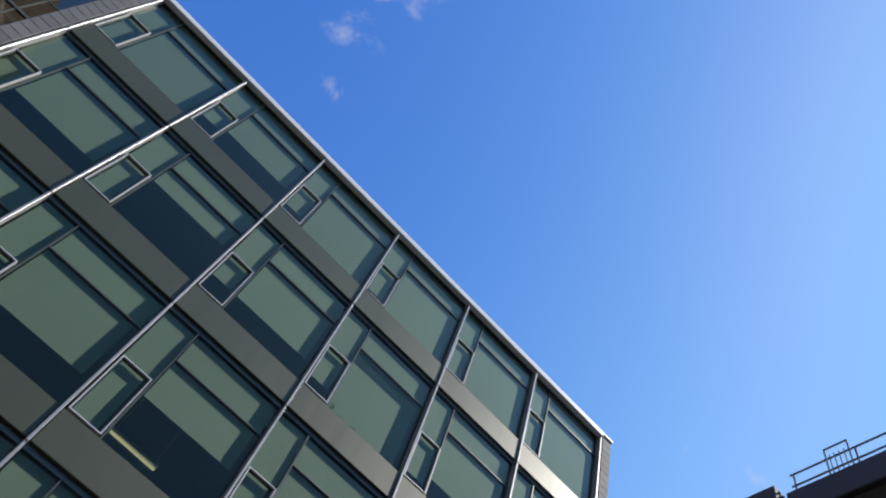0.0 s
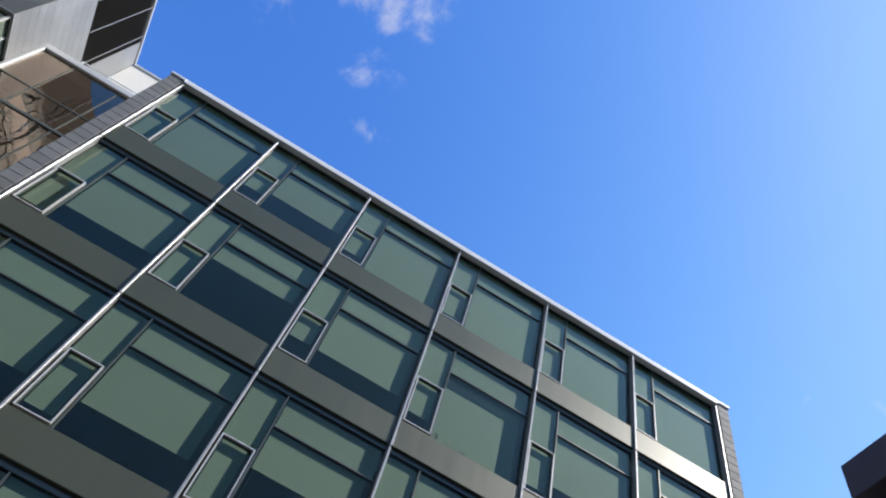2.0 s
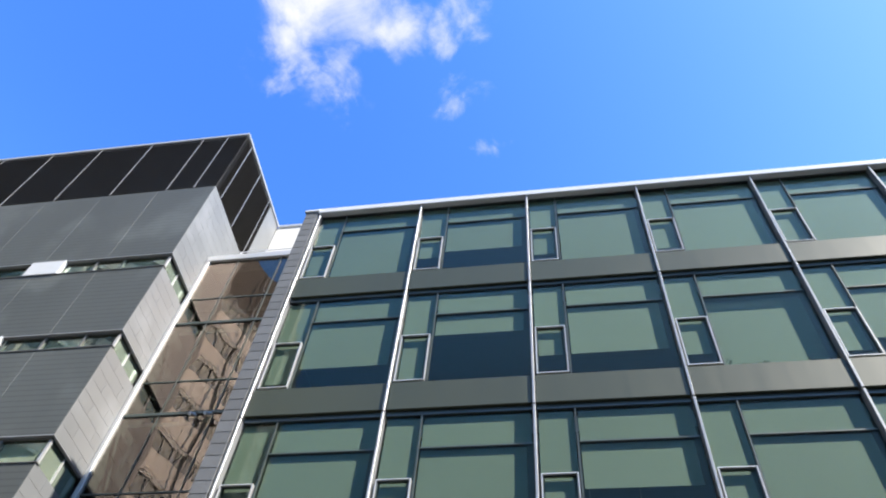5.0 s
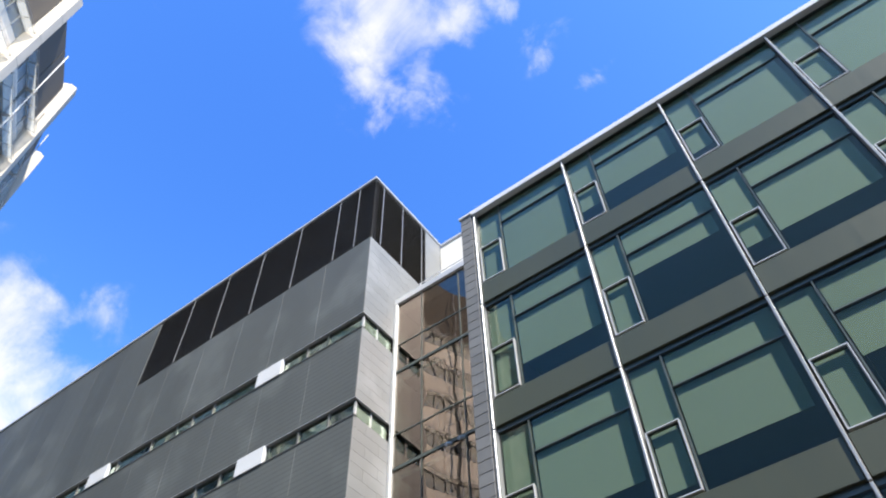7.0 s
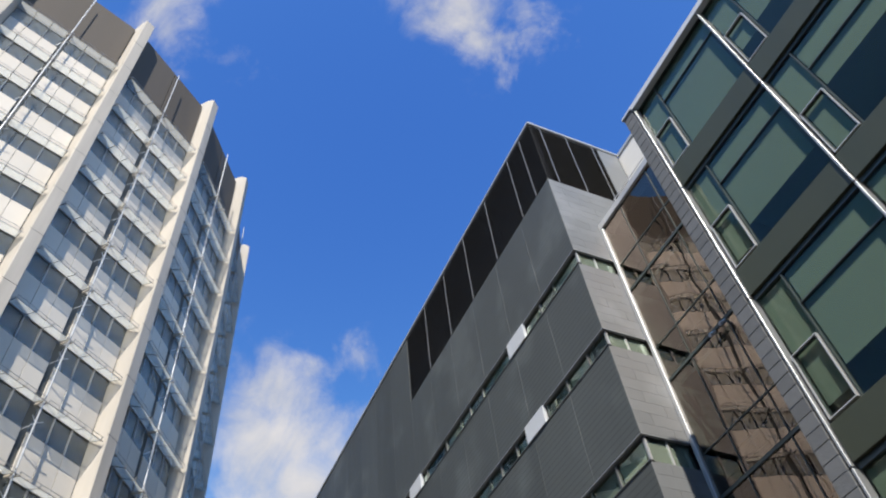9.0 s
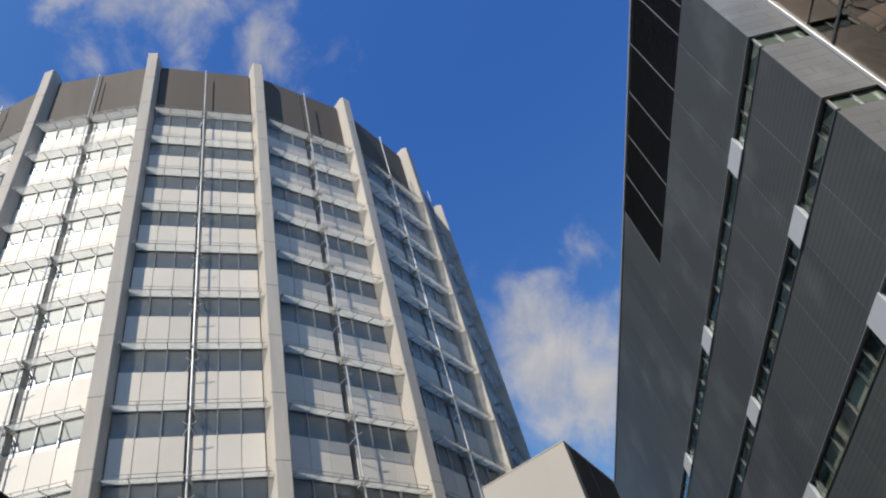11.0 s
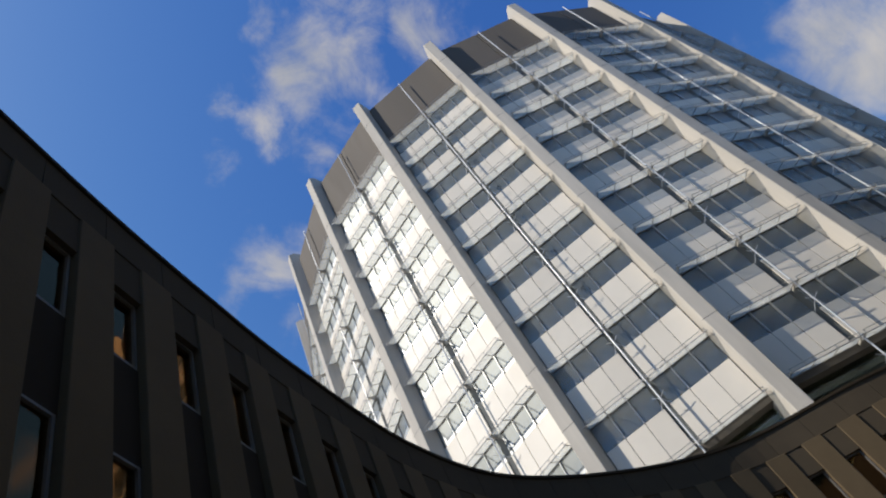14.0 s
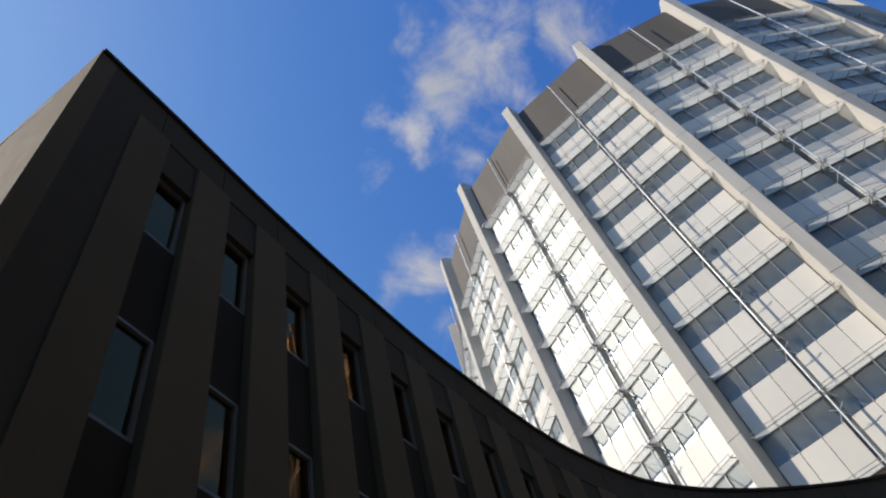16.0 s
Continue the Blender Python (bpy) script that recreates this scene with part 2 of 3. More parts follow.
M_SLOTMID = shader("grey_green_blind", (0.24, 0.25, 0.23), 0.8, 0, 0.12, 2.5, 0.3)
M_SLOTDARK = shader("dark_room", (0.03, 0.032, 0.03), 0.8)
M_SLOTGREEN = shader("dull_green_reflection", (0.13, 0.15, 0.12), 0.8, 0, 0.15, 2.5, 0.3)
M_WFRAME = shader("grey_window_frame", (0.17, 0.165, 0.15), 0.5, 0.1)
M_POST = shader("grey_louvre_post", (0.13, 0.128, 0.12), 0.5, 0.2)
M_CREAM = shader("cream_render", (0.62, 0.60, 0.55), 0.8, 0, 0.05, 4, 0.1)
M_CONC = shader("weathered_concrete", (0.46, 0.42, 0.355), 0.85, 0, 0.2, 2.5, 0.28, bump=0.35, bump_scale=22, streak=True)
# stained concrete of the tower parapet; also paints shade on the bridge side
M_CONC_DARK = shader("stained_shaded_concrete", (0.098, 0.082, 0.064), 0.85, 0, 0.16, 2.0, 0.3, bump=0.3, bump_scale=16, streak=True, per_piece=0.1)
M_TPANEL = shader("white_glazed_panel", (0.66, 0.605, 0.51), 0.52, 0.0, 0.05, 1.2, 0.12, spec=0.3, per_piece=0.06)
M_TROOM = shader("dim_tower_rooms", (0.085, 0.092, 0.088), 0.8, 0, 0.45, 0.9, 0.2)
M_TBACK = shader("tower_backing", (0.36, 0.36, 0.35), 0.7, 0, 0.1, 3, 0.1)
M_SHADE = shader("frosted_sunshade", (0.40, 0.41, 0.40), 0.35, 0.0, 0.06, 6, 0.15)
nt_ = M_SHADE.node_tree
tl_, mx_ = nt_.nodes.new("ShaderNodeBsdfTranslucent"), nt_.nodes.new("ShaderNodeMixShader")
tl_.inputs[0].default_value, mx_.inputs[0].default_value = (0.66, 0.67, 0.65, 1), 0.65
nt_.links.new(nt_.nodes["Principled BSDF"].outputs[0], mx_.inputs[1])
nt_.links.new(tl_.outputs[0], mx_.inputs[2])
cl_, mc_ = nt_.nodes.new("ShaderNodeBsdfTransparent"), nt_.nodes.new("ShaderNodeMixShader")
cl_.inputs[0].default_value, mc_.inputs[0].default_value = (0.93, 0.94, 0.93, 1), 0.66
nt_.links.new(mx_.outputs[0], mc_.inputs[1])
nt_.links.new(cl_.outputs[0], mc_.inputs[2])
nt_.links.new(mc_.outputs[0], nt_.nodes["Material Output"].inputs[0])
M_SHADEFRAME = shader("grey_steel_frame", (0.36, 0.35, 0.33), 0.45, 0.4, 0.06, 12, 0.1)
M_RAIL = shader("galvanised_steel", (0.60, 0.60, 0.60), 0.4, 0.6, 0.06, 12, 0.1)
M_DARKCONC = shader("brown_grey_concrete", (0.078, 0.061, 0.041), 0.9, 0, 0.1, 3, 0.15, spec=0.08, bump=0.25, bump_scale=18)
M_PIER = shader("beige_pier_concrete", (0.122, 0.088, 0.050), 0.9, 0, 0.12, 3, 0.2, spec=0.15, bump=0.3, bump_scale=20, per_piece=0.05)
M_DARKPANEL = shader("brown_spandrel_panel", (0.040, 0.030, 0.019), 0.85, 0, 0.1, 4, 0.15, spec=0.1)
M_BOXCONC = shader("smooth_beige_concrete", (0.42, 0.38, 0.32), 0.8, 0, 0.1, 1.3, 0.14, bump=0.2, bump_scale=10, streak=True)
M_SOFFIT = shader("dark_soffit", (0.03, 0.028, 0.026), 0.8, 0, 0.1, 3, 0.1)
M_ROOF = shader("roof_gravel", (0.2, 0.2, 0.19), 0.95, 0, 0.2, 20, 0.2)
M_PURPLE = shader("dark_plum_cladding", (0.060, 0.052, 0.070), 0.8, 0.0, 0.1, 3, 0.15)
M_PAVE = shader("grey_paving", (0.11, 0.105, 0.10), 0.9, 0, 0.15, 4, 0.2, bump=0.3)
G_OFFICE = glass("office_glass", (0.50, 0.64, 0.55), (0.80, 0.80, 0.74), 0.018)
G_LINK = glass("bronze_tinted_glass", (0.14, 0.18, 0.15), (1.0, 0.79, 0.69), 0.12, wave=0.006, wave_scale=0.8)
G_SLOT = glass("green_slot_glass", (0.62, 0.70, 0.60), (0.9, 1, 0.95), 0.06, wave=0.01)
G_TOWER = glass("tower_window_glass", (0.66, 0.70, 0.67), (0.93, 0.94, 0.95), 0.11, wave=0.004, rough=0.5)
G_BRONZE = glass("bronze_window_glass", (0.25, 0.24, 0.22), (1.0, 0.52, 0.22), 0.10, wave=0.012, wave_scale=0.8)
LAMP = bpy.data.materials.new("warm_tube")
LAMP.use_nodes = True
LAMP.node_tree.nodes["Principled BSDF"].inputs["Emission Color"].default_value = (1, 0.8, 0.5, 1)
LAMP.node_tree.nodes["Principled BSDF"].inputs["Emission Strength"].default_value = 0.35


# ---------------------------------------------------------------- building helpers
WORLD = {}


def thing(name, at, label="", category="", group="", kind=""):
    ob = new(name)
    ob.location = at
    ob.empty_display_size = 0.3
    WORLD[ob] = Matrix.Translation(at)
    return tagged(ob, label, category, group, kind)


def to_mesh(bm, name, mat):
    me = bpy.data.meshes.new(name)
    bmesh.ops.recalc_face_normals(bm, faces=bm.faces)
    bm.to_mesh(me)
    bm.free()
    if mat:
        me.materials.append(mat)
    return me


def part(name, bm, mat, parent, label=""):
    """One mesh, given in world metres, as a part of a thing or of a part."""
    bm.transform(WORLD[parent].inverted())
    ob = new(name, to_mesh(bm, name, mat))
    ob.parent = parent
    WORLD[ob] = WORLD[parent]
    return tagged(ob, label)


def structure(name, bm, mat, label, category):
    ob = new(name, to_mesh(bm, name, mat))
    WORLD[ob] = Matrix()
    return tagged(ob, label, category, "", "structure")


def piece(name, me, m, parent):
    """A repeat on shared mesh data, at the world pose m."""
    ob = new(name, me)
    ob.parent = parent
    ob.matrix_basis = WORLD[parent].inverted() @ m
    WORLD[ob] = m
    return ob


def box(bm, x0, x1, y0, y1, z0, z1, m=None):
    vs = [bm.verts.new((x, y, z)) for x in (x0, x1) for y in (y0, y1) for z in (z0, z1)]
    for f in ((0, 1, 3, 2), (4, 6, 7, 5), (0, 4, 5, 1), (2, 3, 7, 6), (0, 2, 6, 4), (1, 5, 7, 3)):
        bm.faces.new([vs[i] for i in f])
    if m is not None:
        for v in vs:
            v.co = m @ v.co
    return bm


def one(*a, m=None):
    return box(bmesh.new(), *a, m=m)


def bevel(bm, w=0.01):
    bmesh.ops.bevel(bm, geom=bm.edges[:], offset=w, segments=1, affect="EDGES")
    return bm


def frame_box(bm, x0, x1, z0, z1, y0, y1, w):
    """A rectangular frame in the x-z plane."""
    box(bm, x0, x1, y0, y1, z0, z0 + w)
    box(bm, x0, x1, y0, y1, z1 - w, z1)
    box(bm, x0, x0 + w, y0, y1, z0 + w, z1 - w)
    box(bm, x1 - w, x1, y0, y1, z0 + w, z1 - w)
    return bm


def tube(bm, a, b, r, seg=8):
    a, b = Vector(a), Vector(b)
    d = b - a
    m = Matrix.Translation((a + b) / 2) @ d.to_track_quat("Z", "Y").to_matrix().to_4x4()
    bmesh.ops.create_cone(bm, cap_ends=True, segments=seg, radius1=r, radius2=r, depth=d.length, matrix=m)
    return bm


# ---------------------------------------------------------------- ground
bm = bmesh.new()
box(bm, -1500, 1500, -1500, 1500, -0.5, 0.0)
structure("ground", bm, M_PAVE, "grey paved forecourt between the buildings", "ground")

# ---------------------------------------------------------------- glass office building
GX, GY, BAY, STOREY, TOP = -5.956, 11.27, 3.0, 3.971, 18.4 + EYE
BAYS, ROWS = 6, 5
GX1 = GX + BAYS * BAY
office = thing("office_building", (3, 15, 0), "five-storey glass office building with silver fins and olive spandrels", "building")
bm = one(GX, GX1, GY + 4.2, GY + 4.4, 0, TOP)
part("back_wall", bm, M_INTERIOR, office)
for r in range(ROWS + 1):
    z = TOP - r * STOREY
    part("floor_slab", one(GX, GX1, GY + 0.22, GY + 4.2, z - 0.45, z - 0.06), M_SLAB, office)
bm = one(GX - 0.3, GX1 + 0.3, GY + 0.1, GY + 16, TOP + 0.02, TOP + 0.12)
part("roof", bm, M_ROOF, office)
bm = bmesh.new()
box(bm, GX - 0.05, GX1 + 0.05, GY - 0.16, GY + 0.3, TOP + 0.0, TOP + 0.22)
bevel(bm, 0.015)
part("coping", bm, M_WHITE, office, "white metal roof coping")
for x in (GX - 0.0, GX1):
    bm = one(x - 0.05, x + 0.05, GY + 0.22, GY + 16, 0, TOP)
    part("side_wall", bm, M_INTERIOR, office)

# how far each roller blind is down, row by row from the roof
BLINDS = ((1.0, 0.56, 1.0, 1.0, 1.0, 1.0), (0.66, 0.27, 0.66, 1.0, 0.68, 0.45), (0.66, 0.64, 0.42, 0.9, 0.7, 0.6), (0.8, 0.5, 0.7, 0.6, 0.9, 0.5), (0.6, 0.8, 0.5, 0.7, 0.4, 0.8))
z_tr, z_ct, z_cb, z_sp = 0.86, 1.60, 3.05, 3.12      # below a row's top: transom, casement head and foot, spandrel
fin_me = to_mesh(bevel(one(-0.026, 0.026, GY - 0.11, GY + 0.10, -STOREY + 0.03, 0.0), 0.008), "fin", M_FIN)
fin_me.transform(Matrix.Translation((0, -GY, 0)))
sp_me = to_mesh(bevel(one(0.041, BAY - 0.041, -0.055, 0.16, -STOREY + 0.09, -z_sp), 0.01), "spandrel", M_SPANDREL)
gap_me = to_mesh(one(0.041, BAY - 0.041, 0.02, 0.18, -STOREY - 0.005, -STOREY + 0.088), "shadow_gap", M_DARKFRAME)
wide_me = to_mesh(one(0.802, BAY - 0.045, 0.05, 0.062, -z_sp, -z_tr - 0.021), "pane", G_OFFICE)
wtop_me = to_mesh(one(0.802, BAY - 0.045, 0.05, 0.062, -z_tr + 0.021, -0.03), "pane", G_OFFICE)
ltop_me = to_mesh(one(0.045, 0.75, 0.05, 0.062, -z_ct, -0.03), "pane", G_OFFICE)
b2 = bmesh.new()
box(b2, 0.762, 0.79, 0.02, 0.09, -z_sp, 0.0)
box(b2, 0.80, BAY - 0.041, 0.02, 0.09, -z_tr - 0.016, -z_tr + 0.016)
box(b2, 0.041, BAY - 0.041, 0.01, 0.10, -0.03, 0.01)
mull_me = to_mesh(b2, "mullion", M_DARKFRAME)
cas_me = to_mesh(frame_box(bmesh.new(), 0.075, 0.735, -z_cb, -z_ct, -0.035, 0.06, 0.022), "casement_frame", M_ALU)
cas_in = to_mesh(frame_box(bmesh.new(), 0.099, 0.711, -z_cb + 0.024, -z_ct - 0.024, 0.0, 0.06, 0.018), "casement_seal", M_DARKFRAME)
cas_gl = to_mesh(one(0.118, 0.692, 0.03, 0.04, -z_cb + 0.043, -z_ct - 0.043), "pane", G_OFFICE)
blind_cache = {}


def blind_mesh(d, y=0.10):
    if (d, y) not in blind_cache:
        h = z_tr + 0.05 + d * (z_sp - z_tr - 0.05)
        b = one(0.82, BAY - 0.17, y, y + 0.01, -h, -z_tr - 0.02)
        box(b, 0.82, BAY - 0.17, y - 0.01, y + 0.02, -h - 0.03, -h)
        blind_cache[d, y] = to_mesh(b, "blind", M_BLIND)
    return blind_cache[d, y]


b = one(0.82, BAY - 0.08, 0.10, 0.11, -z_tr + 0.01, -0.06)
box(b, 0.07, 0.74, 0.10, 0.11, -z_ct - 0.0, -0.06)
upper_me = to_mesh(b, "upper_blind", M_BLIND)
small_blinds = {}
for r in range(ROWS):
    for k in range(BAYS):
        m = Matrix.Translation((GX + k * BAY, GY, TOP - r * STOREY))
        sp = piece("spandrel", sp_me, m, office)
        piece("shadow_gap", gap_me, m, sp)
        win = piece("window", mull_me, m, office)
        for me in (wide_me, wtop_me, ltop_me):
            piece("pane", me, m, win).visible_shadow = False
        cas = piece("casement", cas_me, m, office)
        piece("seal", cas_in, m, cas)
        piece("pane", cas_gl, m, cas).visible_shadow = False
        piece("blind", blind_mesh(BLINDS[r][k], 0.19 if (r, k) == (1, 3) else 0.10), m, win)
        piece("upper_blind", upper_me, m, win)
        d = (0.95, 0.7, 0.85, 0.55, 0.8)[(k * 3 + r * 2) % 5]
        if d not in small_blinds:
            small_blinds[d] = to_mesh(one(0.13, 0.64, 0.10, 0.11, -z_ct - d * (z_cb - z_ct), -z_ct), "casement_blind", M_BLIND)
        piece("casement_blind", small_blinds[d], m, cas)
    for k in range(BAYS + 1):
        piece("fin", fin_me, Matrix.Translation((GX + k * BAY, GY, TOP - r * STOREY)), office)

# grey brick end piers, course by course
COURSE = 0.30


def brick_pier(x0, x1, y0, y1, name):
    bm = one(x0 + 0.012, x1 - 0.012, y0 + 0.012, y1, 0, TOP + 0.26)
    core = part(name, bm, M_MORTAR, office, "stacked grey brick end pier")
    w = (x1 - x0)
    me = to_mesh(bevel(one(0, w, 0, 0.30, 0.004, COURSE - 0.008), 0.006), "brick", M_GREYBRICK)
    n = int((TOP + 0.3) / COURSE)
    for i in range(n):
        piece("brick", me, Matrix.Translation((x0, y0, i * COURSE)), core)
    bm = bevel(one(x0 - 0.04, x1 + 0.04, y0 - 0.05, y0 + 0.5, n * COURSE, n * COURSE + 0.09), 0.01)
    part("pier_cap", bm, M_WHITE, office)


brick_pier(GX - 0.44, GX - 0.062, GY - 0.12, GY + 3.4, "left_pier")
brick_pier(GX1 + 0.062, GX1 + 0.44, GY - 0.12, GY + 8, "right_pier")

# ---------------------------------------------------------------- link with tinted glass
LX0, LX1, LY, LTOP = -12.02, GX - 0.44, 14.95, 22.27 + EYE
link = thing("glazed_link", (-9, 16, 0), "glazed stair link with bronze tinted glass and a white frame", "building")
part("header", bevel(one(LX0, LX1 + 0.4, LY - 0.12, LY + 0.5, LTOP - 0.30, LTOP), 0.015), M_ALU, link)
part("corner_post", bevel(one(LX0 + 0.004, LX0 + 0.15, LY - 0.11, LY + 0.10, 0, LTOP - 0.302), 0.015), M_ALU, link)
zs = [LTOP - 0.30, 18.42 + EYE, 14.37 + EYE, 10.35 + EYE, 6.35 + EYE, 2.3 + EYE, 0.0]
for i in range(len(zs) - 1):
    bm = one(LX0 + 0.172, LX1 + 0.3, LY - 0.02, LY - 0.008, zs[i + 1] + 0.05, zs[i] - 0.05 * (i > 0))
    part("pane", bm, G_LINK, link).visible_shadow = False
    if i:
        part("transom", one(LX0 + 0.172, LX1 + 0.3, LY - 0.06, LY + 0.06, zs[i] - 0.05, zs[i] + 0.05), M_DARKFRAME, link)
        part("glazing_bar", one(LX0 + 0.172, LX1 + 0.3, LY - 0.045, LY + 0.0, zs[i] + 1.30, zs[i] + 1.34), M_DARKFRAME, link)
for x in (-10.75, -9.1):
    part("glazing_bar", one(x - 0.014, x + 0.014, LY - 0.05, LY + 0.03, 0, LTOP - 0.31), M_DARKFRAME, link)
part("back_wall", one(LX0, LX1 + 3, LY + 2.6, LY + 2.7, 0, LTOP - 0.1), M_INTERIOR, link)
for z in zs[1:-1]:
    part("landing", one(LX0 + 0.2, LX1 + 1, LY + 0.3, LY + 2.6, z - 0.15, z), M_SLAB, link)
part("roof", one(LX0, LX1 + 3, LY + 0.1, LY + 3.0, LTOP - 0.08, LTOP - 0.002), M_ROOF, link)
for x in (-9.66, -9.2):
    sl = part("spotlight", tube(bmesh.new(), (x, LY - 0.30, 14.10 + EYE), (x + 0.06, LY - 0.12, 14.22 + EYE), 0.055, 10), M_WHITE, link, "small white spotlight")
    part("spotlight_arm", tube(bmesh.new(), (x + 0.05, LY - 0.14, 14.2 + EYE), (x + 0.05, LY - 0.02, 14.34 + EYE), 0.015, 6), M_WHITE, sl)
for z in zs[1:-1]:
    for h in (0.55, 1.02):
        part("stair_rail", tube(bmesh.new(), (LX0 + 0.3, LY + 0.34, z + h), (LX1 + 0.4, LY + 0.34, z + h), 0.022, 6), M_ALU, link)
    part("stair_flight", bevel(one(0, 4.3, 0, 1.1, -0.11, 0.0, m=Matrix.Translation((LX0 + 1.0, LY + 1.2, z - 3.9)) @ Matrix.Rotation(radians(-41), 4, "Y")), 0.01), M_SLAB, link)
rail = thing("roof_railing", (-10, LY + 0.4, LTOP), "thin steel guard rail along the link roof", "railing")
for z in (0.35, 0.75):
    part("rail", tube(bmesh.new(), (LX0 + 0.9, LY + 0.3, LTOP + z), (LX1 + 1.5, LY + 0.3, LTOP + z), 0.022), M_RAIL, rail)
for i in range(6):
    x = LX0 + 0.95 + i * 1.0
    part("post", tube(bmesh.new(), (x, LY + 0.3, LTOP), (x, LY + 0.3, LTOP + 0.76), 0.022), M_RAIL, rail)

# ---------------------------------------------------------------- slate grey block
AX, AY, ATOP, ALOUV = -12.02, 13.18, 29.15 + EYE, 24.72 + EYE
AX0 = -60.0
grey = thing("grey_block", (-30, 18, 0), "slate grey metal-clad block with strip windows and black roof louvres", "building")
SLOTS = [(20.12, 19.40), (16.16, 15.48), (12.14, 11.30), (8.1, 7.3), (4.1, 3.3)]
part("core", one(AX0, AX - 0.5, AY + 0.5, AY + 30, 0, ATOP - 0.3), M_INTERIOR, grey)
part("roof", one(AX0, AX - 0.02, AY + 0.02, AY + 30, ATOP - 0.12, ATOP - 0.05), M_ROOF, grey)
cop = one(AX0, AX + 0.05, AY - 0.05, AY + 0.25, ATOP, ATOP + 0.12)
box(cop, AX - 0.25, AX + 0.05, AY + 0.25, 17.99, ATOP, ATOP + 0.12)
part("coping", cop, M_ALU, grey)
# wall bands between the strip windows, panel by panel
edges = [ATOP]
for a, c in SLOTS:
    edges += [a + EYE, c + EYE]
edges.append(0.0)
PW = 2.38
for i in range(0, len(edges), 2):
    z1, z0 = edges[i], edges[i + 1]
    back = part("wall_band", one(AX0, AX - 0.03, AY + 0.03, AY + 0.3, z0, z1), M_MORTAR, grey)
    n = int((AX - AX0) / PW) + 1
    cut = ALOUV if i == 0 else z1
    full = to_mesh(bevel(one(0.0025, PW - 0.0025, 0, 0.06, z0 + 0.0025, z1 - 0.004), 0.004), "panel", M_ZINC)
    low = to_mesh(bevel(one(0.0025, PW - 0.0025, 0, 0.06, z0 + 0.0025, cut - 0.004), 0.004), "panel", M_ZINC) if i == 0 else full
    for k in range(n):
        x = AX - (k + 1) * PW
        if x < AX0 - PW:
            break
        piece("panel", low if (i == 0 and x > -26.8) else full, Matrix.Translation((x, AY, 0)), back)
    # return wall in pale tiles, laid in staggered courses
    y1 = 17.95 if i == 0 else LY + 1.0
    rb = part("return_wall", one(AX - 0.3, AX - 0.02, AY + 0.06, y1, z0, cut), M_MORTAR, grey)
    h = 0.42
    nc = max(1, round((cut - z0) / h))
    h = (cut - z0) / nc
    for c in range(nc):
        y = AY + 0.004
        first = True
        while y < y1 - 0.01:
            ln = (0.62 if c % 2 and first else 1.24)
            e = min(y + ln, y1)
            piece("tile", to_mesh(one(-0.02, 0.0, 0.004, e - y - 0.004, 0.004, h - 0.004), "tile", M_TILE), Matrix.Translation((AX, y, z0 + c * h)), rb)
            y, first = e, False
# strip windows
for j, (a, c) in enumerate(SLOTS):
    z1, z0 = a + EYE, c + EYE
    slot = part("strip_window", one(AX0, AX - 0.04, AY + 0.06, AY + 0.12, z1 - 0.05, z1), M_POST, grey)
    part("sill", one(AX0, AX + 0.03, AY - 0.03, AY + 0.12, z0 - 0.015, z0 + 0.015), M_POST, slot)
    part("head_trim", one(AX0, AX + 0.03, AY - 0.025, AY + 0.08, z1 - 0.015, z1 + 0.018), M_FIN, slot)
    part("return_trim", one(AX - 0.06, AX + 0.03, AY + 0.08, LY - 0.15, z1 - 0.015, z1 + 0.018), M_FIN, slot)
    part("return_pane", one(AX - 0.10, AX - 0.088, AY + 0.2, LY - 0.1, z0 + 0.015, z1 - 0.02), G_SLOT, slot).visible_shadow = False
    part("return_backing", one(AX - 0.125, AX - 0.105, AY + 0.18, LY - 0.1, z0 + 0.015, z1 - 0.02), M_SLOTMID, slot)
    part("corner_bar", one(AX - 0.12, AX - 0.05, AY + 0.10, AY + 0.17, z0 + 0.016, z1 - 0.021), M_ALU, slot)
    part("return_bar", one(AX - 0.11, AX - 0.06, AY + 0.85, AY + 0.9, z0 + 0.016, z1 - 0.021), M_ALU, slot)
    part("inside", one(AX0, AX - 0.3, AY + 0.46, AY + 0.48, z0, z1), M_CREAM if j % 2 else M_SLAB, slot)
    widths = (1.55, 1.0, 1.3, 1.3, 2.3, 1.2, 0.9, 1.5, 2.1, 1.3, 1.3)
    x, k = AX - 0.13, j
    while x > AX0 + 3:
        e = x - widths[k % len(widths)]
        part("pane", one(e + 0.03, x - 0.03, AY + 0.10, AY + 0.112, z0 + 0.016, z1 - 0.052), G_SLOT, slot).visible_shadow = False
        # pale and green backings paint the light that the panes reflect
        part("pane_backing", one(e + 0.03, x - 0.03, AY + 0.20, AY + 0.22, z0 + 0.016, z1 - 0.052), (M_SLOTPALE, M_SLOTDARK, M_SLOTPALE, M_SLOTGREEN, M_SLOTPALE, M_SLOTDARK, M_SLOTGREEN)[k % 7], slot)
        part("bar", one(e - 0.028, e + 0.028, AY + 0.05, AY + 0.15, z0 + 0.016, z1 - 0.052), M_POST if k % 3 else M_DARKFRAME, slot)
        x, k = e, k + 1
    for wx in (-17.15, -27.05, -37.2):
        part("white_panel", bevel(one(wx, wx + 1.28, AY - 0.06, AY + 0.09, z0 - 0.01, z1 + 0.02), 0.01), M_WHITE, slot, "white opaque panel in the strip window")
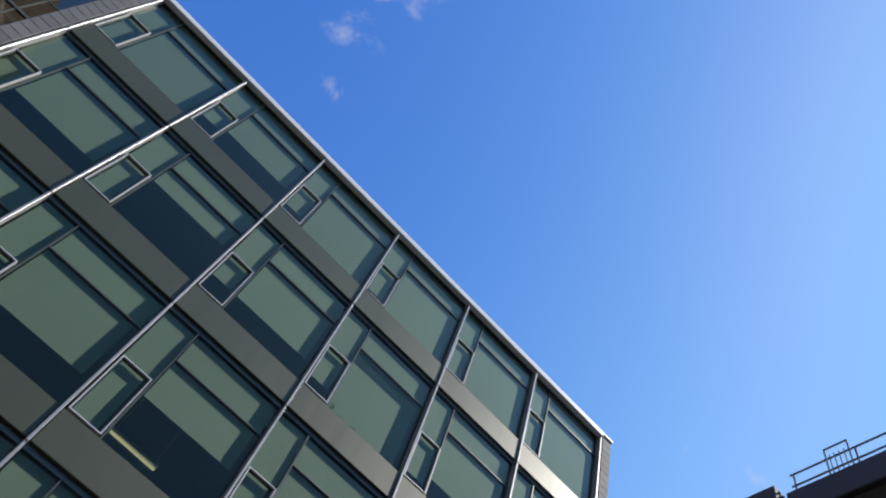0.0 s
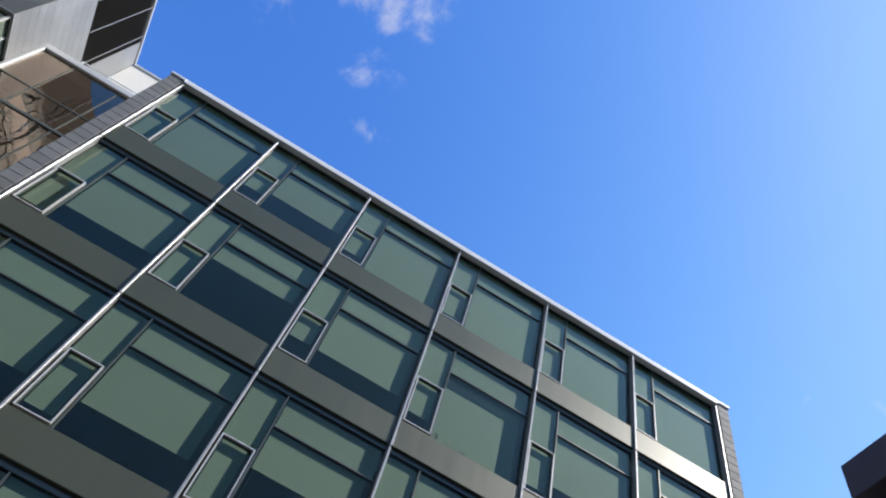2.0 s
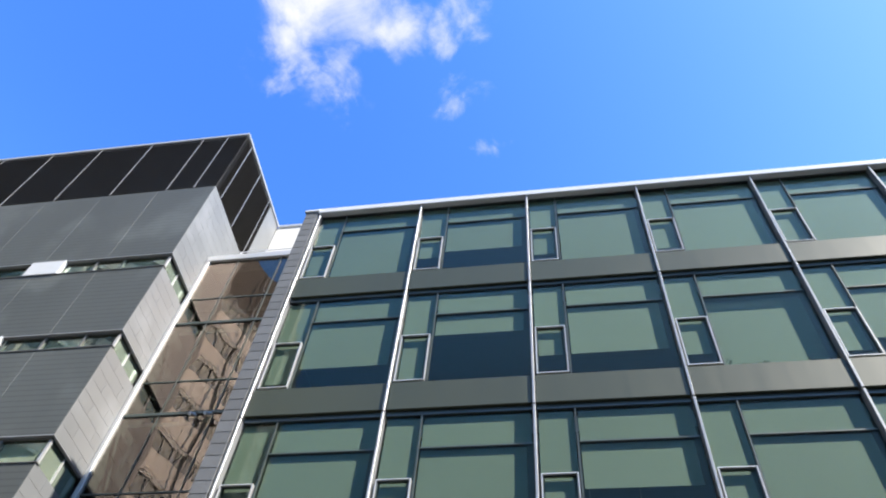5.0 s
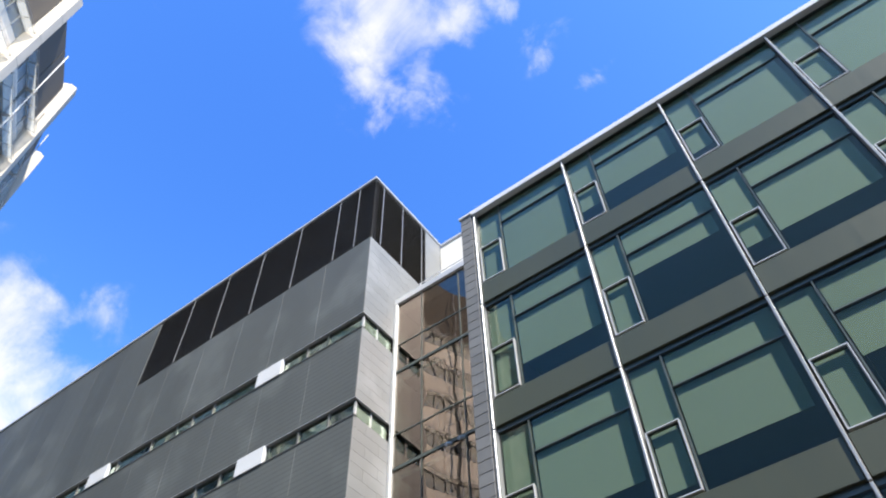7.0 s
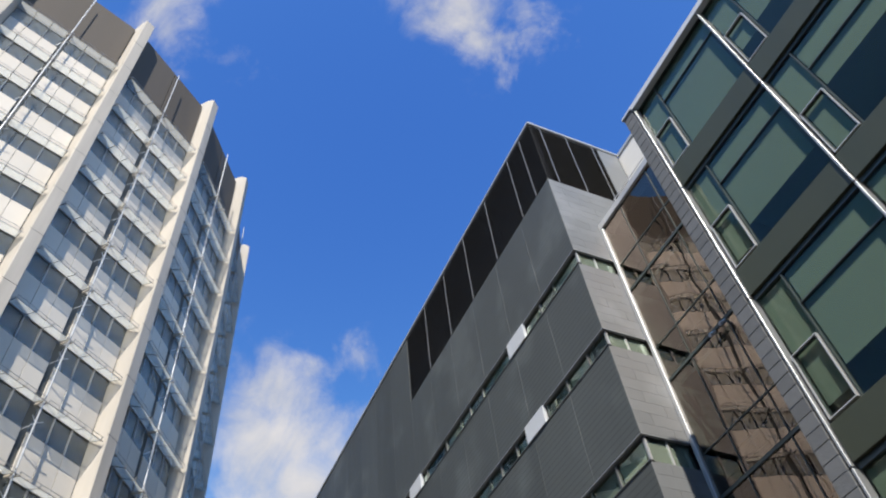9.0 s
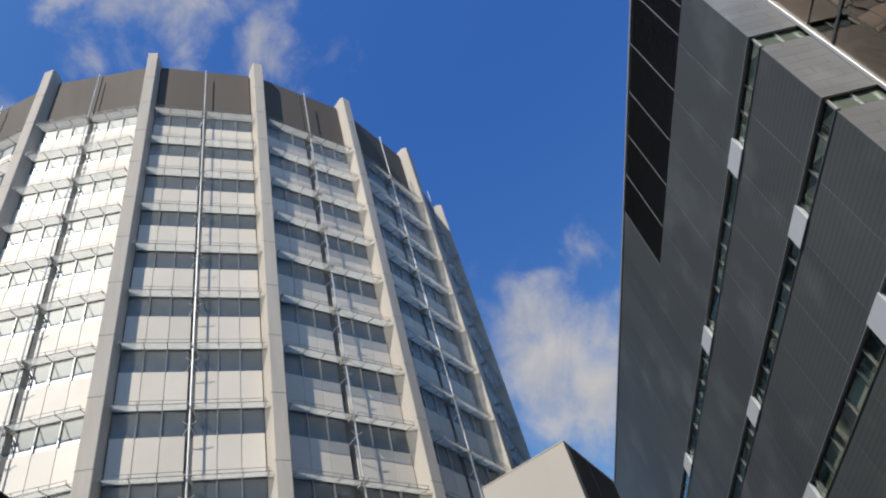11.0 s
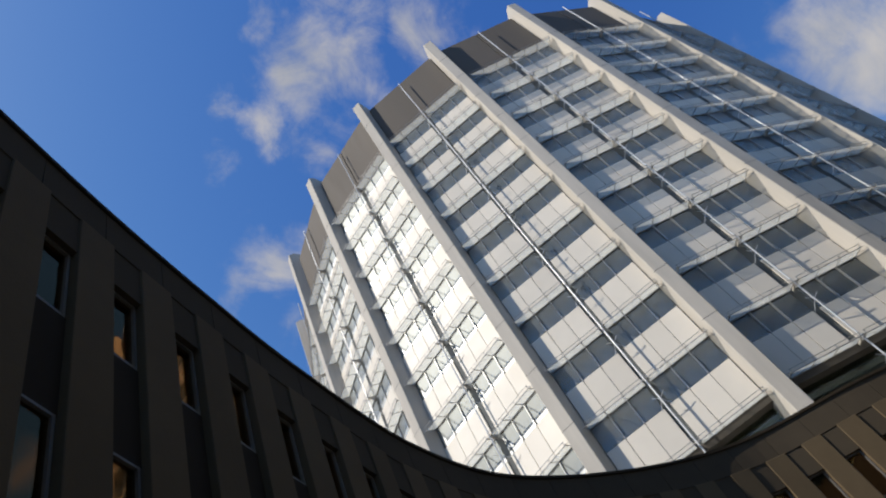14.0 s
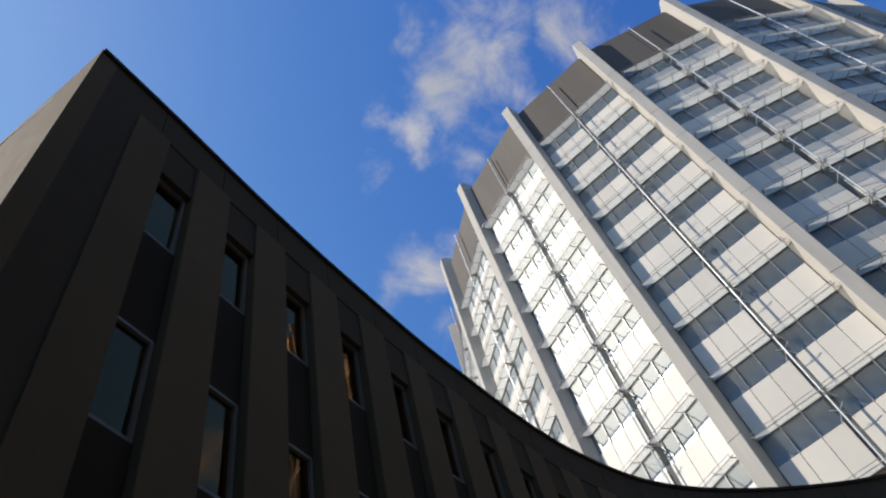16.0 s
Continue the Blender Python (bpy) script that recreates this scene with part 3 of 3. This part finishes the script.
# louvres
lou = part("louvre_back", one(-26.2, AX - 0.1, AY + 0.10, AY + 0.16, ALOUV, ATOP), M_SOFFIT, grey)
nl = 30
bl_me = to_mesh(one(-26.2, AX, AY - 0.01, AY + 0.09, -0.012, 0.016), "louvre_blade", M_LOUVRE)
br2_me = to_mesh(one(AX - 0.09, AX + 0.01, AY + 0.092, 16.8, -0.012, 0.016), "louvre_blade", M_LOUVRE)
for i in range(nl):
    z = ALOUV + (i + 0.5) * (ATOP - ALOUV) / nl
    piece("louvre_blade", bl_me, Matrix.Translation((0, 0, z)), lou)
    piece("louvre_blade", br2_me, Matrix.Translation((0, 0, z)), lou)
part("return_louvre_back", one(AX - 0.16, AX - 0.10, AY + 0.16, 16.8, ALOUV, ATOP), M_SOFFIT, grey)
for x in (-12.92, -14.07, -16.47, -18.9, -21.3, -23.75):
    part("louvre_post", one(x - 0.018, x + 0.018, AY - 0.03, AY - 0.011, ALOUV, ATOP), M_FIN, grey)
for y in (13.75, 15.1, 16.5):
    part("louvre_post", one(AX + 0.011, AX + 0.03, y - 0.018, y + 0.018, ALOUV, ATOP), M_FIN, grey)
part("plant_wall", one(AX - 0.3, AX, 16.8, 17.95, ALOUV, ATOP), M_TILE, grey)
part("rear_wall", one(AX, 6.0, 17.98, 18.3, 0, ATOP - 0.1), M_CREAM, grey)
part("rear_coping", one(AX + 0.055, 6.0, 17.92, 18.3, ATOP - 0.1, ATOP + 0.06), M_ALU, grey)

# ---------------------------------------------------------------- round tower
TC, TR, PH0, DPH = Vector((-49.33, -18.70, 0)), 24.92, radians(-23.66), radians(17.76)
TTOP, PAR, LEDGE0, TST = 58.0 + EYE, 50.0 + EYE, 49.8 + EYE, 3.76
tower = thing("round_tower", (TC.x, TC.y, 0), "tall round tower with concrete piers, white panels and sunshades", "tower")
RIN = 24.71          # radius of the wall's corners, behind the piers
core_bm = bmesh.new()
bmesh.ops.create_cone(core_bm, cap_ends=True, segments=48, radius1=RIN - 2.2, radius2=RIN - 2.2, depth=TTOP - 2, matrix=Matrix.Translation((TC.x, TC.y, (TTOP - 2) / 2)))
part("core", core_bm, M_TBACK, tower)


def pier_mesh():
    b = bmesh.new()
    # radial x, tangential y; the top leans outwards
    prof = [(-0.9, 0.0, 0.56), (0.58, 0.0, 0.36), (0.58, TTOP - 0.15, 0.36), (0.1, TTOP, 0.42), (-0.9, TTOP - 0.7, 0.56)]
    lo = [b.verts.new((x, -w, z)) for x, z, w in prof]
    hi = [b.verts.new((x, w, z)) for x, z, w in prof]
    n = len(prof)
    b.faces.new(lo)
    b.faces.new(hi[::-1])
    for i in range(n):
        b.faces.new((lo[i], hi[i], hi[(i + 1) % n], lo[(i + 1) % n]))
    bevel(b, 0.03)
    return to_mesh(b, "pier", M_CONC)


def pole(k):
    """The frame of pier k: x outwards, y along the wall."""
    a = PH0 + k * DPH
    return Matrix.Translation(TC + Vector((math.cos(a), math.sin(a), 0)) * TR) @ Matrix.Rotation(a, 4, "Z")


def bay_frame(k):
    """The frame of the wall between pier k and k+1: x along it from its middle, y outwards."""
    a0, a1 = PH0 + k * DPH, PH0 + (k + 1) * DPH
    am = (a0 + a1) / 2
    r = RIN * math.cos(DPH / 2)
    return Matrix.Translation(TC + Vector((math.cos(am), math.sin(am), 0)) * r) @ Matrix.Rotation(am - math.pi / 2, 4, "Z")


HALF = RIN * math.sin(DPH / 2)
XE = 3.28       # where the panels meet the pier
pm = pier_mesh()
pier_joint = to_mesh(one(-0.3, 0.586, -0.372, 0.372, 0, 0.02), "pier_joint", M_MORTAR)
KS = list(range(-4, 10))
for k in KS:
    p = piece("pier", pm, pole(k), tower)
    for i in range(10):
        piece("pier_joint", pier_joint, pole(k) @ Matrix.Translation((0, 0, TTOP - 4.2 - i * TST)), p)

PX0, PXW = 0.16, (XE - 0.16) / 3
WIN_H, PAN_H = 1.45, TST - 1.45
panel_me = to_mesh(bevel(one(0.012, PXW - 0.012, -0.04, 0.03, 0.012, PAN_H - 0.02), 0.006), "panel", M_TPANEL)
wpane_me = to_mesh(one(0.025, PXW - 0.025, -0.03, -0.02, 0.02, WIN_H - 0.05), "window_pane", G_TOWER)
dark_me = to_mesh(bevel(one(0.02, XE - 0.02, -0.05, 0.08, 0.0, TTOP - PAR - 1.1), 0.02), "parapet_panel", M_CONC_DARK)


SLOPE = Matrix.Rotation(radians(-18), 4, "X")


def shade_bm(length):
    """The frame of a sunshade shelf: rails, cross bars, low upstand and end brackets."""
    b = bmesh.new()
    tube(b, (-0.12, SHELF, 0.0), (length + 0.12, SHELF, 0.0), 0.02, 6)
    tube(b, (-0.05, SHELF + 0.02, 0.16), (length + 0.05, SHELF + 0.02, 0.16), 0.015, 6)
    box(b, 0, length, 0.03, 0.06, -0.025, 0.02)
    for i in range(4):
        x = i * length / 3
        box(b, x - 0.014, x + 0.014, 0.06, SHELF, -0.03, 0.012)
        box(b, x - 0.012, x + 0.012, SHELF - 0.012, SHELF + 0.022, 0.0, 0.16)
    b.transform(SLOPE)
    for x in (0.0, length):
        tube(b, (x, 0.03, 0.25), (x, SHELF - 0.06, -0.2), 0.014, 5)
    return b


SHELF = 0.80
SL = XE - 0.1
shade_me = to_mesh(shade_bm(SL), "sunshade", M_SHADEFRAME)
sp_b = bmesh.new()
for i in range(3):
    box(sp_b, i * SL / 3 + 0.018, (i + 1) * SL / 3 - 0.018, 0.062, SHELF - 0.03, -0.012, 0.0)
sp_b.transform(SLOPE)
shade_pane = to_mesh(sp_b, "shade_pane", M_SHADE)
mast_b = bmesh.new()
tube(mast_b, (0, 0.60, 0), (0, 0.60, TTOP - 1.9), 0.04, 8)
mast_me = to_mesh(mast_b, "mast", M_WHITE)
br_b = bmesh.new()
box(br_b, -0.03, 0.03, 0.0, 0.58, -0.05, 0.05)
box(br_b, -0.16, 0.16, 0.52, 0.58, -0.04, 0.04)
stay_b = bmesh.new()
for dx in (-0.30, 0.30):
    tube(stay_b, (0, 0.60, -1.35), (dx, 0.32, -1.75), 0.018, 5)
    tube(stay_b, (0, 0.60, -1.35), (dx, 0.66, -1.15), 0.018, 5)
stay_me = to_mesh(stay_b, "stay", M_WHITE)
br_me = to_mesh(br_b, "mast_bracket", M_CONC)
NEAR = (1, 2, 3, 4)
NST = 10
ZBASE = LEDGE0 - 9 * TST
for k in KS[:-1]:
    F = bay_frame(k)
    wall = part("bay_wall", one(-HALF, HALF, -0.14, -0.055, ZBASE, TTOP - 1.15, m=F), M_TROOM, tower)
    part("base_soffit", one(-HALF, HALF, -0.8, 0.0, ZBASE - 0.35, ZBASE - 0.004, m=F), M_CONC_DARK, tower)
    part("base_glazing", one(-HALF + 0.3, HALF - 0.3, -0.5, -0.46, 0, ZBASE - 0.352, m=F), G_SLOT, tower)
    part("base_wall", one(-HALF + 0.2, HALF - 0.2, -1.1, -1.0, 0, ZBASE - 0.352, m=F), M_SLOTDARK, tower)
    mast = piece("mast", mast_me, F, tower)
    for i in range(10):
        piece("mast_bracket", br_me, F @ Matrix.Translation((0, 0, LEDGE0 - i * TST - 0.1)), mast)
        piece("stay", stay_me, F @ Matrix.Translation((0, 0, LEDGE0 - i * TST)), mast)
    rest_panel, rest_pane, rest_post = bmesh.new(), bmesh.new(), bmesh.new()
    for side in (0, 1):
        x0 = PX0 if side else -XE
        piece("parapet_panel", dark_me, F @ Matrix.Translation((0.02 if side else -XE, 0, PAR)), wall)
        for s in range(NST):
            z = LEDGE0 - s * TST
            m = F @ Matrix.Translation((x0 - 0.03, 0, z))
            sh = piece("sunshade", shade_me, m, tower) if k in NEAR and s < 13 else piece("sunshade", shade_me, m, wall)
            if k in NEAR and s < 13:
                piece("shade_pane", shade_pane, m, sh)
            else:
                piece("shade_pane", shade_pane, m, wall)
            if s == NST - 1:
                continue
            for i in range(3):
                x = x0 + i * PXW
                zz = z - TST
                if k in NEAR and s < 12:
                    piece("panel", panel_me, F @ Matrix.Translation((x, 0, zz)), wall)
                    piece("window_pane", wpane_me, F @ Matrix.Translation((x, 0, zz + PAN_H)), wall)
                else:
                    box(rest_panel, x + 0.012, x + PXW - 0.012, -0.04, 0.03, zz + 0.012, zz + PAN_H - 0.02, F)
                    box(rest_pane, x + 0.025, x + PXW - 0.025, -0.03, -0.02, zz + PAN_H + 0.02, zz + TST - 0.05, F)
                if i:
                    box(rest_post, x - 0.022, x + 0.022, -0.05, 0.07, zz + PAN_H, zz + TST - 0.02, F)
    part("far_panel", rest_panel, M_TPANEL, wall)["kind"] = "stuff"
    part("far_window_pane", rest_pane, G_TOWER, wall)["kind"] = "stuff"
    part("window_post", rest_post, M_ALU, wall)["kind"] = "stuff"

# ---------------------------------------------------------------- curved dark building
CZ = 12.63 + EYE
PLAN = [Vector(p) for p in ((1.46, -4.45), (0.2, -5.11), (-1.99, -6.29), (-4.3, -7.42), (-6.9, -8.58), (-10.9, -10.02), (-14.7, -10.42), (-19.2, -9.22), (-22.6, -7.22), (-25.4, -3.82), (-28.8, -0.42), (-33.3, 2.58))]


def spline(pts, step=0.1):
    out = []
    ext = [2 * pts[0] - pts[1]] + pts + [2 * pts[-1] - pts[-2]]
    for i in range(1, len(ext) - 2):
        a, b_, c, d = ext[i - 1:i + 3]
        n = max(2, int((c - b_).length / step))
        for j in range(n):
            t = j / n
            out.append(0.5 * ((2 * b_) + (c - a) * t + (2 * a - 5 * b_ + 4 * c - d) * t * t + (3 * b_ - a - 3 * c + d) * t ** 3))
    out.append(pts[-1])
    return out


CURVE = spline(PLAN)
ARC = [0.0]
for a, c in zip(CURVE, CURVE[1:]):
    ARC.append(ARC[-1] + (c - a).length)


def on_curve(s):
    """Point and outward normal (towards the court) at s metres along the wall."""
    i = min(max(int(np.searchsorted(ARC, s)) - 1, 0), len(CURVE) - 2)
    f = (s - ARC[i]) / (ARC[i + 1] - ARC[i])
    p = CURVE[i].lerp(CURVE[i + 1], f)
    d = (CURVE[min(i + 3, len(CURVE) - 1)] - CURVE[max(i - 2, 0)]).normalized()
    return p, Vector((d.y, -d.x))


def wall_frame(s):
    """x along the wall, y outwards."""
    p, n = on_curve(s)
    return Matrix(((n.y, n.x, 0, p.x), (-n.x, n.y, 0, p.y), (0, 0, 1, 0), (0, 0, 0, 1)))


def curved_slab(s0, s1, y0, y1, z0, z1, step=0.4):
    b = bmesh.new()
    n = max(1, int((s1 - s0) / step))
    prev = None
    for i in range(n + 1):
        p, nn = on_curve(s0 + (s1 - s0) * i / n)
        q = [b.verts.new((p.x + nn.x * y, p.y + nn.y * y, z)) for y, z in ((y0, z0), (y1, z0), (y1, z1), (y0, z1))]
        if prev:
            for j in range(4):
                b.faces.new((prev[j], q[j], q[(j + 1) % 4], prev[(j + 1) % 4]))
        else:
            b.faces.new(q)
        prev = q
    b.faces.new(prev[::-1])
    return b


curved = thing("curved_building", (-12, -14, 0), "dark curved office building of concrete piers and narrow windows", "building")
SMAX = ARC[-1]
BACK = -7.0
band = part("parapet_band", curved_slab(0, SMAX, -0.35, -0.025, CZ - 1.02, CZ - 0.1), M_SOFFIT, curved)
s_ = 0.0
while s_ < SMAX - 0.1:
    e_ = min(s_ + 1.33, SMAX)
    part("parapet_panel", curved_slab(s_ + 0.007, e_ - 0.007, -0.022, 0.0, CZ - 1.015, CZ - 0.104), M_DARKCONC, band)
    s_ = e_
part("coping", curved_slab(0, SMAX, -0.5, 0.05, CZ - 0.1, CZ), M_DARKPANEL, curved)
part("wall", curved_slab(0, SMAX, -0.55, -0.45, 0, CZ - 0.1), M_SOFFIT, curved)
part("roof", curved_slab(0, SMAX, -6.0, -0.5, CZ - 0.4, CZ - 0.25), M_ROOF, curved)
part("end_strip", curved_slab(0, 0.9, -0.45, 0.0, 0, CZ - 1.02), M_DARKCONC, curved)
# the gable at the free end
p0, n0 = on_curve(0.0)
g = Vector((0.452, -0.892))
b = bmesh.new()
q = [Vector((p0.x, p0.y, z)) for z in (0, CZ)] + [Vector((p0.x + g.x * 8, p0.y + g.y * 8, z)) for z in (CZ, 0)]
gn = Vector((0.892, 0.452, 0)) * 0.012
b.faces.new([b.verts.new(v + gn) for v in q])
gv = [b.verts.new(v - gn * 25) for v in q]
b.faces.new(gv[::-1])
b.verts.ensure_lookup_table()
for i in range(4):
    j = (i + 1) % 4
    b.faces.new((b.verts[i], b.verts[j], gv[j], gv[i]))
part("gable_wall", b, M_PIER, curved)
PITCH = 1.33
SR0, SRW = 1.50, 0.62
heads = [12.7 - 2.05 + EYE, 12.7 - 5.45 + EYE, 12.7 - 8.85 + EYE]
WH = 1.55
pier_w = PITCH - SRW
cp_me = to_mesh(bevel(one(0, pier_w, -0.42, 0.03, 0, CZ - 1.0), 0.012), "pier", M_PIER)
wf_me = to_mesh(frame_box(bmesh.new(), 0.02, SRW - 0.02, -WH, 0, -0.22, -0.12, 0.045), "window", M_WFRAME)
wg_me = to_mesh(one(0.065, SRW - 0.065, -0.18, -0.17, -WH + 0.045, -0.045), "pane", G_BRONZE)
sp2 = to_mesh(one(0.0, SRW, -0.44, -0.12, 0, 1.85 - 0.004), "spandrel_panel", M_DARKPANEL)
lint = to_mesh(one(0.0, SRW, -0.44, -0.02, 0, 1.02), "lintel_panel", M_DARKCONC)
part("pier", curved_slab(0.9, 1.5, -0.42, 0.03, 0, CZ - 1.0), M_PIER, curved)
ncol = int((SMAX - SR0 - 1) / PITCH)
for k in range(ncol):
    s = SR0 + k * PITCH
    Fw = wall_frame(s + SRW / 2) @ Matrix.Translation((-SRW / 2, 0, 0))
    piece("lintel_panel", lint, Fw @ Matrix.Translation((0, 0, heads[0])), curved)
    for h in heads:
        wv = piece("window", wf_me, Fw @ Matrix.Translation((0, 0, h)), curved)
        piece("pane", wg_me, Fw @ Matrix.Translation((0, 0, h)), wv)
        piece("spandrel_panel", sp2, Fw @ Matrix.Translation((0, 0, h - WH - 1.85)), curved)
    Fp = wall_frame(s + SRW + pier_w / 2) @ Matrix.Translation((-pier_w / 2, 0, 0))
    piece("pier", cp_me, Fp, curved)

# ---------------------------------------------------------------- concrete bridge box
BRZ0, BRZ1 = 11.6 + EYE, 15.35 + EYE
bridge = thing("concrete_bridge", (-32, 8, BRZ0), "enclosed beige concrete bridge box with a dark soffit", "bridge")
pr, pl = Vector((-24.07, 5.03, 0)), Vector((-25.79, 1.74, 0))
ax = (pl - pr).normalized()
dep = Vector((-ax.y, ax.x, 0)) * -1
if dep.x > 0:
    dep = -dep
W_ = (pl - pr).length
BM = Matrix(((ax.x, dep.x, 0, pr.x), (ax.y, dep.y, 0, pr.y), (0, 0, 1, 0), (0, 0, 0, 1)))
part("end_wall", bevel(one(0, W_, 0, 0.4, BRZ0, BRZ1, m=BM), 0.02), M_BOXCONC, bridge)
# darker than the end wall: the side's shade is put into its colour
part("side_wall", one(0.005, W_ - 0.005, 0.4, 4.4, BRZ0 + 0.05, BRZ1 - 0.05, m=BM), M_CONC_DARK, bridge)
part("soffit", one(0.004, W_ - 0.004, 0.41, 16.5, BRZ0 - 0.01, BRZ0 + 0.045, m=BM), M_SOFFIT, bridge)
part("coping", one(-0.01, W_ + 0.01, -0.01, 4.4, BRZ1, BRZ1 + 0.05, m=BM), M_BOXCONC, bridge)

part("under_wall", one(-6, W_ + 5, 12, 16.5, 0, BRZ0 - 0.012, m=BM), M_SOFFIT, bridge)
part("joint", one(-0.012, 0.0, 1.9, 1.94, BRZ0 + 0.06, BRZ1 - 0.06, m=BM), M_FIN, bridge)
head = thing("glazed_lobby", (-33, 7, 10), "glazed bridge lobby with a white metal frame", "building")
HZ0, HZ1, HX, HY0, HY1 = 11.66 + EYE, 14.8 + EYE, -29.85, 3.4, 8.42
part("header", bevel(one(-36.5, HX + 0.05, HY0, HY1 + 0.05, HZ1 - 0.18, HZ1), 0.02), M_WHITE, head)
part("post", bevel(one(HX - 0.15, HX + 0.03, HY1 - 0.15, HY1 + 0.03, HZ0 - 5, HZ1 - 0.182), 0.02), M_WHITE, head)
part("pane", one(HX - 0.10, HX - 0.09, HY0, HY1 - 0.16, HZ0, HZ1 - 0.19), G_SLOT, head)
part("transom", one(HX - 0.12, HX - 0.05, HY0, HY1 - 0.16, HZ0 + 0.35, HZ0 + 0.42), M_ALU, head)
part("inside_wall", one(-36.4, HX - 1.2, HY0, HY1, 0, HZ1 - 0.2), M_DARKFRAME, head)

# ---------------------------------------------------------------- plum-dark block with roof rails
PZ = 15.3 + EYE
plum = thing("plum_block", (18, 3, 0), "dark plum-clad block with a roof guard rail", "building")
part("upper_fascia", bevel(one(13.66, 20, 6.75, 9.0, PZ - 1.1, PZ), 0.02), M_PURPLE, plum)
part("fascia", bevel(one(14.2, 26, -12, 6.74, PZ - 0.6, PZ + 0.18), 0.02), M_PURPLE, plum)
part("wall", one(14.3, 26, -12, 8.9, 0, PZ - 0.7), M_DARKPANEL, plum)
for i in range(14):
    y = 8.4 - i * 1.4
    part("window_strip", one(14.26, 14.31, y - 0.5, y, PZ - 5.0, PZ - 1.4), G_BRONZE, plum)
prail = thing("roof_guard_rail", (14.6, 0, PZ), "grey steel guard rail with a ladder hoop on a dark roof", "railing")
for z in (0.5, 0.9):
    part("rail", tube(bmesh.new(), (14.35, 6.6, PZ - 0.05 + z), (14.35, -12, PZ - 0.05 + z), 0.028), M_POST, prail)
for i in range(10):
    y = 6.5 - i * 1.7
    part("post", tube(bmesh.new(), (14.35, y, PZ + 0.15), (14.35, y, PZ + 0.86), 0.03), M_POST, prail)
for dy in (0.0, 0.62):
    part("ladder_hoop", tube(bmesh.new(), (14.3, 5.55 - dy, PZ + 0.15), (14.3, 5.55 - dy, PZ + 1.15), 0.026), M_POST, prail)
part("ladder_hoop", tube(bmesh.new(), (14.3, 5.55, PZ + 1.15), (14.3, 4.93, PZ + 1.15), 0.026), M_POST, prail)
for i in range(4):
    part("hoop_bar", tube(bmesh.new(), (14.3, 5.45 - i * 0.13, PZ + 0.15), (14.3, 5.45 - i * 0.13, PZ + 0.9), 0.016), M_POST, prail)

# ---------------------------------------------------------------- things behind the office windows
M_CUP = shader("white_china", (0.7, 0.7, 0.68), 0.3)
M_LEAF = shader("dark_leaf", (0.05, 0.08, 0.035), 0.6, 0, 0.2, 20)
M_POT = shader("clay_pot", (0.25, 0.14, 0.09), 0.8)
tube_lamp = thing("tube_lamp", (1.45, 13.0, 8.8 + EYE), "lit warm fluorescent tube lamp below the office ceiling", "lamp")
part("tube", tube(bmesh.new(), (0.93, 13.0, 8.80 + EYE), (2.03, 13.0, 8.78 + EYE), 0.03), LAMP, tube_lamp)
part("batten", one(0.90, 2.06, 12.96, 13.04, 8.83 + EYE, 8.90 + EYE), M_WHITE, tube_lamp)
for i, x in enumerate((0.98, 1.96)):
    part("hanger", tube(bmesh.new(), (x, 13.0, 8.9 + EYE), (x, 13.0, 10.02 + EYE), 0.006, 5), M_ALU, tube_lamp)


def cup(x, z):
    t = thing("cup", (x, GY + 0.125, z), "small white china cup on the window sill", "cup", "cups on the sills")
    b = bmesh.new()
    bmesh.ops.create_cone(b, cap_ends=True, segments=10, radius1=0.028, radius2=0.04, depth=0.1, matrix=Matrix.Translation((x, GY + 0.125, z + 0.05)))
    part("body", b, M_CUP, t)
    b = bmesh.new()
    tube(b, (x + 0.036, GY + 0.125, z + 0.03), (x + 0.062, GY + 0.125, z + 0.05), 0.007, 5)
    tube(b, (x + 0.062, GY + 0.125, z + 0.05), (x + 0.038, GY + 0.125, z + 0.08), 0.007, 5)
    part("handle", b, M_CUP, t)


def plant(x, z, h, n):
    t = thing("potted_plant", (x, GY + 0.13, z), "small leafy plant in a clay pot on the sill", "plant", "plants on the sills")
    b = bmesh.new()
    bmesh.ops.create_cone(b, cap_ends=True, segments=10, radius1=0.04, radius2=0.055, depth=0.09, matrix=Matrix.Translation((x, GY + 0.13, z + 0.045)))
    part("pot", b, M_POT, t)
    b = bmesh.new()
    rng = random.Random(int(x * 100))
    for i in range(n):
        a, r, q = rng.uniform(0, 6.28), rng.uniform(0.0, 0.06), rng.uniform(0.1, h)
        m = Matrix.Translation((x + r * 1.8 * math.cos(a), GY + 0.13 + 0.4 * r * math.sin(a), z + q)) @ Euler((rng.uniform(-1, 1), rng.uniform(-1, 1), a)).to_matrix().to_4x4()
        vs = [b.verts.new(m @ Vector(v)) for v in ((-0.03, 0, 0), (0, -0.012, 0.004), (0.035, 0, 0), (0, 0.012, 0.004))]
        b.faces.new(vs)
    part("leaves", b, M_LEAF, t)["kind"] = "stuff"


def sill(r):
    return TOP - r * STOREY - z_sp + 0.002


for r, xs in ((0, (-1.63, -1.12, -0.95, -0.48)), (1, (-0.92, -0.2)), (2, (-3.84, -3.6, -3.3, 1.4))):
    for x in xs:
        cup(x, sill(r))
for r, x, h in ((1, 3.95, 0.32), (1, 4.25, 0.2), (1, 4.62, 0.24), (1, 4.9, 0.16), (2, -3.1, 0.18), (0, -0.2, 0.15)):
    plant(x, sill(r), h, 26)
